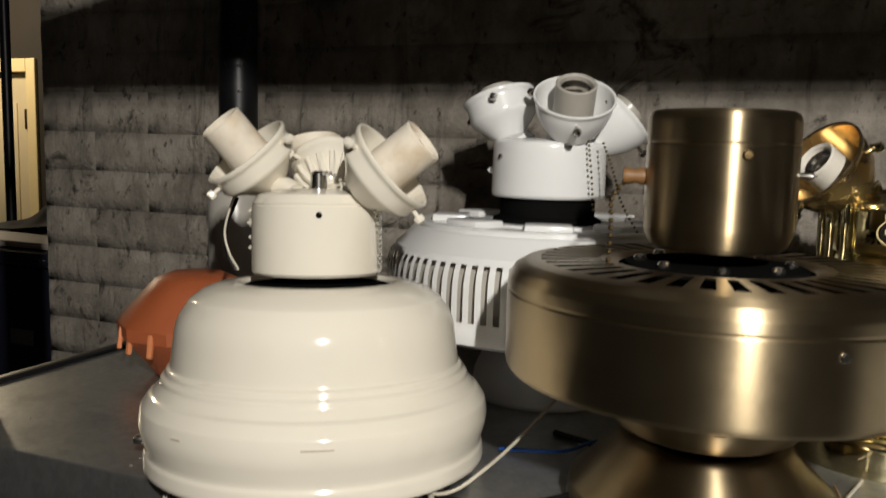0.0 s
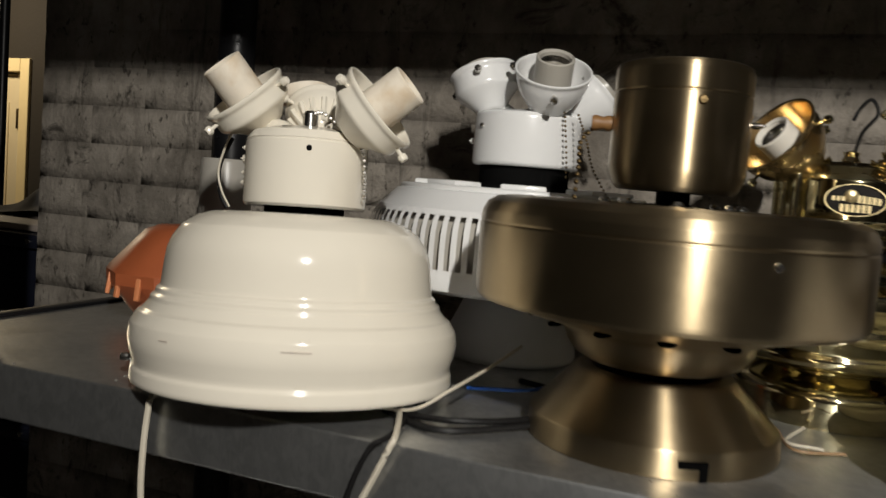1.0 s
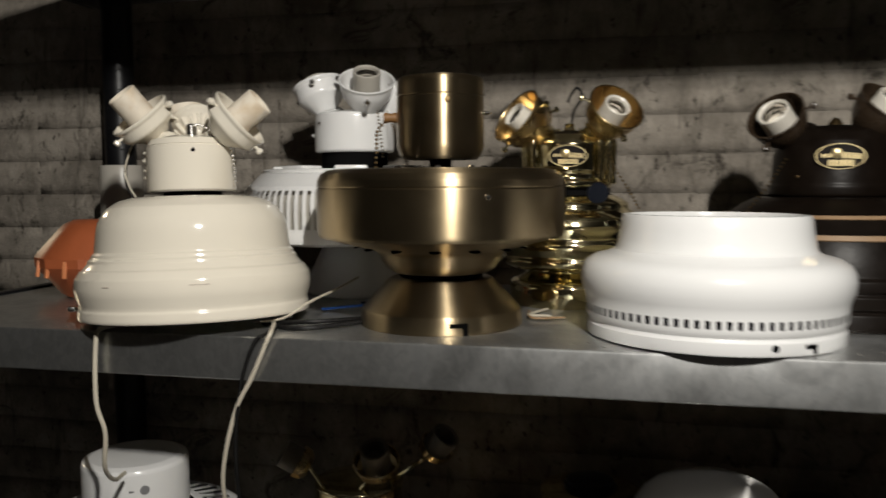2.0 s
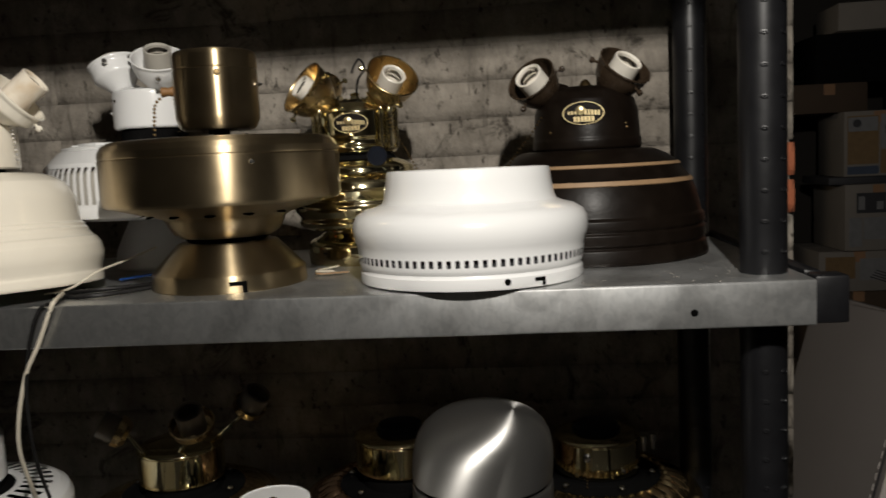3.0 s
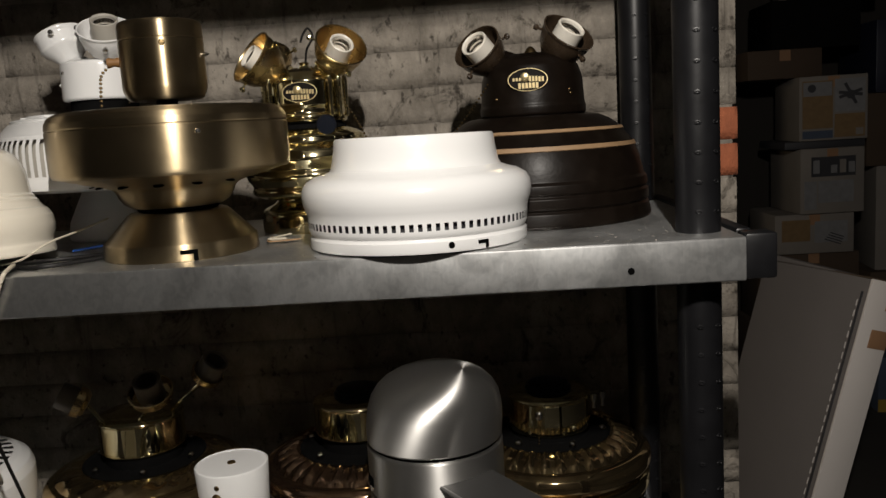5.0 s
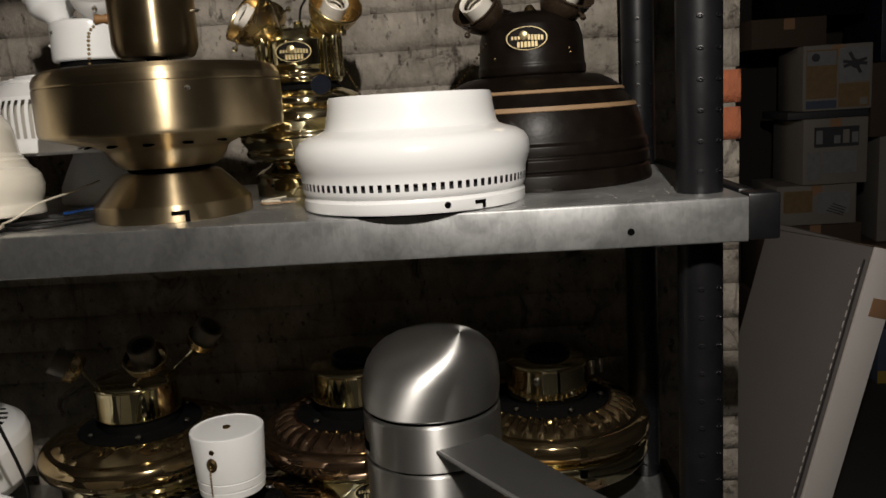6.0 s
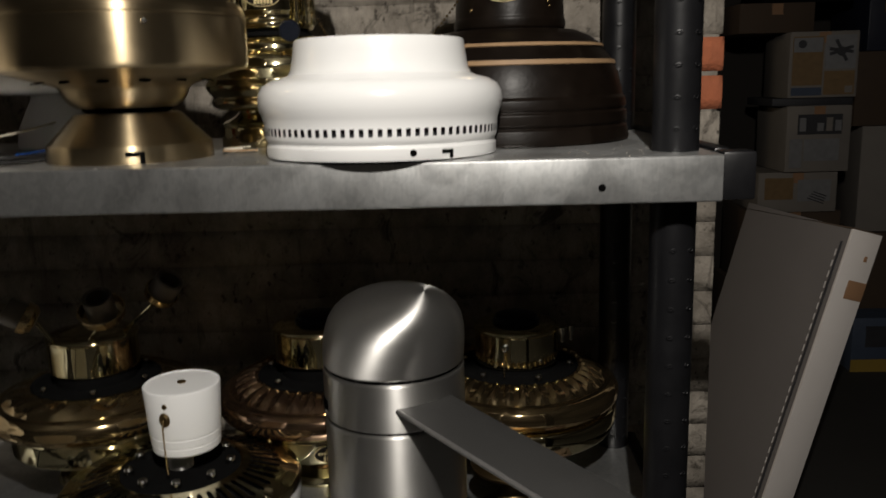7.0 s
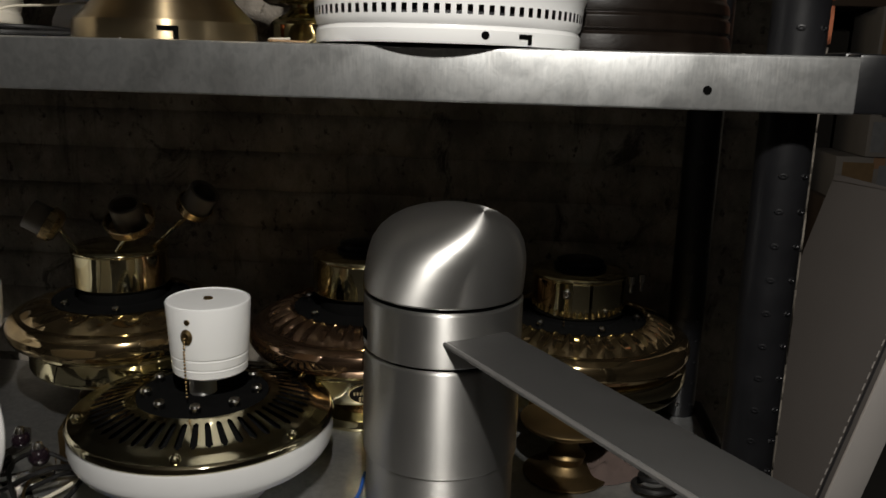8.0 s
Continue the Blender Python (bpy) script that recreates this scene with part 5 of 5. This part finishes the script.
cl = finish("cloth", bm, M_CLOTH)
cl.matrix_basis = pose(-1.53, 1.565, 1.3145)
tagged(cl, "rumpled grey cloth heaped in the tray", "cloth")
pole = tagged(finish("steel_pole", lathe([(0.030, 0), (0.016, 0.006), (0.016, 2.545), (0, 2.545)], 20, m=pose(-2.34, 1.95, 0)), M_POST), "thin black steel pole from floor to ceiling", "pole")

# ---- the cartons beyond the wall's other end ----
big = base("flat_carton", pose(1.177, 1.400, 0.0), "large flat carton, grey face and white edge, leaning askew", "carton")
lean = pose(0.0, 0.0, 1.040, -3, 15.7, 0)
mm = lean @ pose(0, 0, 0, 0, 0, -75)
part("body", box(-0.385, 0.0, 0.003, 0.076, -1.076, 0.0, 0.003, mm), M_CARD_GREY, big)
edge = part("edge_panel", box(-0.004, 0.003, -0.001, 0.079, -1.076, 0.002, 0.0015, mm), M_CARD_WHITE, big, "white printed carton edge")
part("tape", box(0.002, 0.0045, 0.030, 0.078, -0.150, -0.108, 0.0005, mm), M_TAPE, edge, "torn brown tape patch")
part("dot", box(0.002, 0.0045, 0.050, 0.058, -0.062, -0.050, 0.0005, mm), M_TAPE, edge, "small brown mark")
part("seam", box(-0.026, -0.020, 0.0015, 0.004, -1.06, -0.03, 0.0005, mm), M_PIC_DARK, big, "dark seam line")
for k in range(40):
    part("stitch", box(-0.0315, -0.0300, 0.0012, 0.004, -1.04 + k * 0.025, -1.04 + k * 0.025 + 0.015, 0.0, mm), M_CARD_WHITE, big, "pale torn perforation")
part("flap", box(-0.385, 0.000, 0.003, 0.076, 0.001, 0.005, 0.001, mm @ pose(0, 0, 0, 0, -3, 0)), M_CARD, big, "brown carton flap")


def carton(place, size, material, label, turn=0.0, taped=True):
    c = base("carton", pose(*place, 0, 0, turn), label, "carton", "stacked cartons")
    w, d, h = size
    part("body", box(-w / 2, w / 2, 0, d, 0, h, 0.004), material, c)
    for s in (0, 1):
        part("flap", box(-w / 2 + 0.003, w / 2 - 0.003, 0.003 + s * d / 2, d / 2 - 0.003 + s * d / 2, h, h + 0.0008), material, c)
    if taped:
        part("tape_strip", box(-0.025, 0.025, -0.0012, 0.0, h - 0.05, h - 0.002), M_TAPE, c, "brown packing tape")
    return c


def pic(c, x0, x1, z0, z1, m, lift=0.002, q=1.0):
    part("print", box(x0 * q, x1 * q, -lift, 0.001, z0, z1), m, c, "printed picture panel")


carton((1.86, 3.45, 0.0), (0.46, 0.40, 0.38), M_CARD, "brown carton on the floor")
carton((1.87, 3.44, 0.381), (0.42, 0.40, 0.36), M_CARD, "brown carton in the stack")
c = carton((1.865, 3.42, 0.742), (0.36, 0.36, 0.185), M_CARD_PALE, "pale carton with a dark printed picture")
pic(c, -0.15, -0.02, 0.06, 0.16, M_PIC_BROWN); pic(c, 0.0, 0.15, 0.05, 0.15, M_PIC_GREY)
for k in range(4):
    part("print", box(0.02 + 0.005 * k, 0.10, -0.0035, -0.001, 0.075 + 0.012 * k, 0.080 + 0.012 * k, 0, pose(0, 0, 0, 0, 20, 0)), M_PIC_DARK, c)
c = carton((1.936, 3.40, 0.930), (0.29, 0.36, 0.298), M_CARD_PALE, "pale carton with small printed pictures", 1.5)
pic(c, -0.12, 0.13, 0.17, 0.26, M_PIC_DARK, q=0.8)
for k in range(5):
    pic(c, -0.11 + 0.05 * k, -0.075 + 0.05 * k, 0.185, 0.245 - 0.012 * (k % 3), (M_PIC_GREY, M_PIC_DARK, M_PIC_GREY, M_CARD_PALE, M_PIC_GREY)[k], 0.0035, q=0.8)
pic(c, -0.08, 0.12, 0.05, 0.15, M_PIC_GREY, q=0.8)
pic(c, -0.16, -0.09, 0.02, 0.15, M_PIC_GREY, q=0.8)
carton((1.905, 3.41, 1.229), (0.36, 0.34, 0.034), M_PIC_DARK, "flat dark carton between two others", 0.0, False)
c = carton((1.938, 3.40, 1.264), (0.30, 0.34, 0.288), M_CARD_PALE, "fan carton printed with brown and grey pictures", -2)
for x0, x1, z0, z1, m in ((-0.168, -0.004, 0.055, 0.268, M_PIC_BROWN), (0.006, 0.170, 0.125, 0.272, M_PIC_GREY), (0.006, 0.170, 0.012, 0.116, M_PIC_BROWN), (-0.168, -0.004, 0.010, 0.045, M_PIC_BLUE)):
    pic(c, x0, x1, z0, z1, m, q=0.81)
pic(c, -0.165, -0.01, 0.20, 0.262, M_PIC_GREY, 0.004, q=0.81)
pic(c, 0.120, 0.160, 0.02, 0.05, M_CARD_PALE, 0.004, q=0.81)
for a in (-18, 8, 62):
    part("print", box(-0.052, 0.052, -0.005, -0.003, -0.007, 0.007, 0, pose(0.073, 0, 0.205, 0, a, 0)), M_PIC_DARK, c)
part("print", lathe([(0, 0), (0.020, 0), (0.020, 0.002), (0, 0.002)], 20, m=facing((0.073, -0.0045, 0.20), (0, -1, 0))), M_PIC_DARK, c)
part("print", lathe([(0, 0), (0.018, 0), (0.018, 0.002), (0, 0.002)], 20, m=facing((-0.097, -0.004, 0.235), (0, -1, 0))), M_PIC_DARK, c)
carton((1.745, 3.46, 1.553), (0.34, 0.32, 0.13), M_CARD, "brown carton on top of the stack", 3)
# added block in flat black, standing in for darkness below the top carton
carton((1.90, 3.50, 1.685), (0.40, 0.32, 0.220), M_BLACK, "black filler carton standing in for the dark gap high on the stack", 0.0, False)
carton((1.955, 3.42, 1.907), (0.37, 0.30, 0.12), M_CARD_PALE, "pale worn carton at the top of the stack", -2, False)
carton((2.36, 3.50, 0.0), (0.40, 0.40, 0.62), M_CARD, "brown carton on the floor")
c = carton((2.33, 3.30, 0.0), (0.44, 0.16, 0.26), M_PIC_BLUE, "blue carton with a yellow stripe")
pic(c, -0.22, 0.22, 0.0, 0.06, M_PIC_YELLOW); pic(c, -0.16, -0.06, 0.12, 0.22, M_PIC_DARK); pic(c, 0.02, 0.12, 0.12, 0.22, M_PIC_DARK)
carton((2.40, 3.52, 0.621), (0.40, 0.38, 0.50), M_CARD_PALE, "pale carton standing in the stack", -8)
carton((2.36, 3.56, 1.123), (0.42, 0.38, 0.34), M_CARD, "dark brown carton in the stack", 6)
c = carton((2.42, 3.54, 1.465), (0.46, 0.40, 0.33), M_NAVY, "dark carton with an orange label at the top")
pic(c, -0.16, -0.08, 0.17, 0.25, M_PIC_YELLOW)

# ---- bricks of the wall behind the rack ----
def brick_mesh(k, length, height):
    rng = random.Random(100 + k)
    bm = bmesh.new()
    nx, nz = 7, 3
    pts = []
    ox, oy = rng.random() * 50, rng.random() * 50
    for j in range(nz + 1):
        row = []
        for i in range(nx + 1):
            u, w = i / nx - 0.5, j / nz - 0.5
            rim = 0.0019 if j in (0, nz) else 0.0010 if i in (0, nx) else 0.0
            n = noise.noise(Vector((ox + u * 5, oy + w * 3, k)))
            n2 = noise.noise(Vector((ox + u * 11, oy + w * 6, k + 9)))
            if i in (0, nx) or j in (0, nz):
                row.append(bm.verts.new((u * (length + 0.001), rim, w * (height + 0.0004))))
            else:
                row.append(bm.verts.new((u * length + 0.0015 * n2, 0.0016 * n + 0.0010 * n2, w * height + 0.0022 * n)))
        pts.append(row)
    for j in range(nz):
        for i in range(nx):
            bm.faces.new((pts[j][i], pts[j][i + 1], pts[j + 1][i + 1], pts[j + 1][i]))
    loop = pts[0] + [r[-1] for r in pts[1:]] + pts[-1][-2::-1] + [r[0] for r in pts[-2:0:-1]]
    # rounded over along the beds, but flat up to the filled upright joints
    bed = set(pts[0] + pts[-1])
    front = [v if v in bed else bm.verts.new(v.co) for v in loop]
    back = [bm.verts.new((v.co.x, 0.020, v.co.z)) for v in loop]
    n = len(loop)
    for i in range(n):
        bm.faces.new((front[i], back[i], back[(i + 1) % n], front[(i + 1) % n]))
    bmesh.ops.recalc_face_normals(bm, faces=bm.faces)
    for f in bm.faces:
        f.smooth = True
    me = bpy.data.meshes.new("brick")
    bm.to_mesh(me)
    bm.free()
    return me


COURSE, BRICK = 0.0585, 0.205
full = [brick_mesh(k, BRICK, COURSE) for k in range(9)]
half = [brick_mesh(20 + k, BRICK / 2, COURSE) for k in range(4)]
for me in full + half:
    me.materials.append(M_WALL)
red = [brick_mesh(40 + k, BRICK / 2, COURSE) for k in range(2)]
for me in red:
    me.materials.append(M_RED)
rng = random.Random(5)
for row in range(24):
    z = 0.6473 + row * COURSE
    x = WX0 + (row % 2) * BRICK / 2
    if row % 2:
        ob = new("brick", half[rng.randrange(4)])
        ob.parent = pier
        ob.location = (WX0 + BRICK / 4, WY + rng.uniform(-0.0003, 0.0003), z)
    # two bare red brick ends show at the wall's corner
    end = WX1 - 0.045 if row in (12, 13) else WX1
    while x < end - 0.008:
        w = min(BRICK, end - x)
        whole = w > BRICK * 0.98
        ob = new("brick", full[rng.randrange(9)] if whole else half[rng.randrange(4)])
        ob.parent = pier
        ob.location = (x + w / 2, WY + rng.uniform(-0.0002, 0.0002), z + rng.uniform(-0.0015, 0.0015))
        ob.rotation_euler = (rng.uniform(-0.004, 0.004), rng.uniform(-0.003, 0.003), rng.uniform(-0.0010, 0.0010))
        if not whole:
            ob.scale = (w / (BRICK / 2) * 0.985, 1, 1)
        x += w
    if end < WX1:
        ob = new("brick", red[row % 2])
        ob.parent = pier
        ob.location = (WX1 - 0.0215, WY - 0.001, z)
        ob.scale = (0.046 / (BRICK / 2), 1, 0.87)
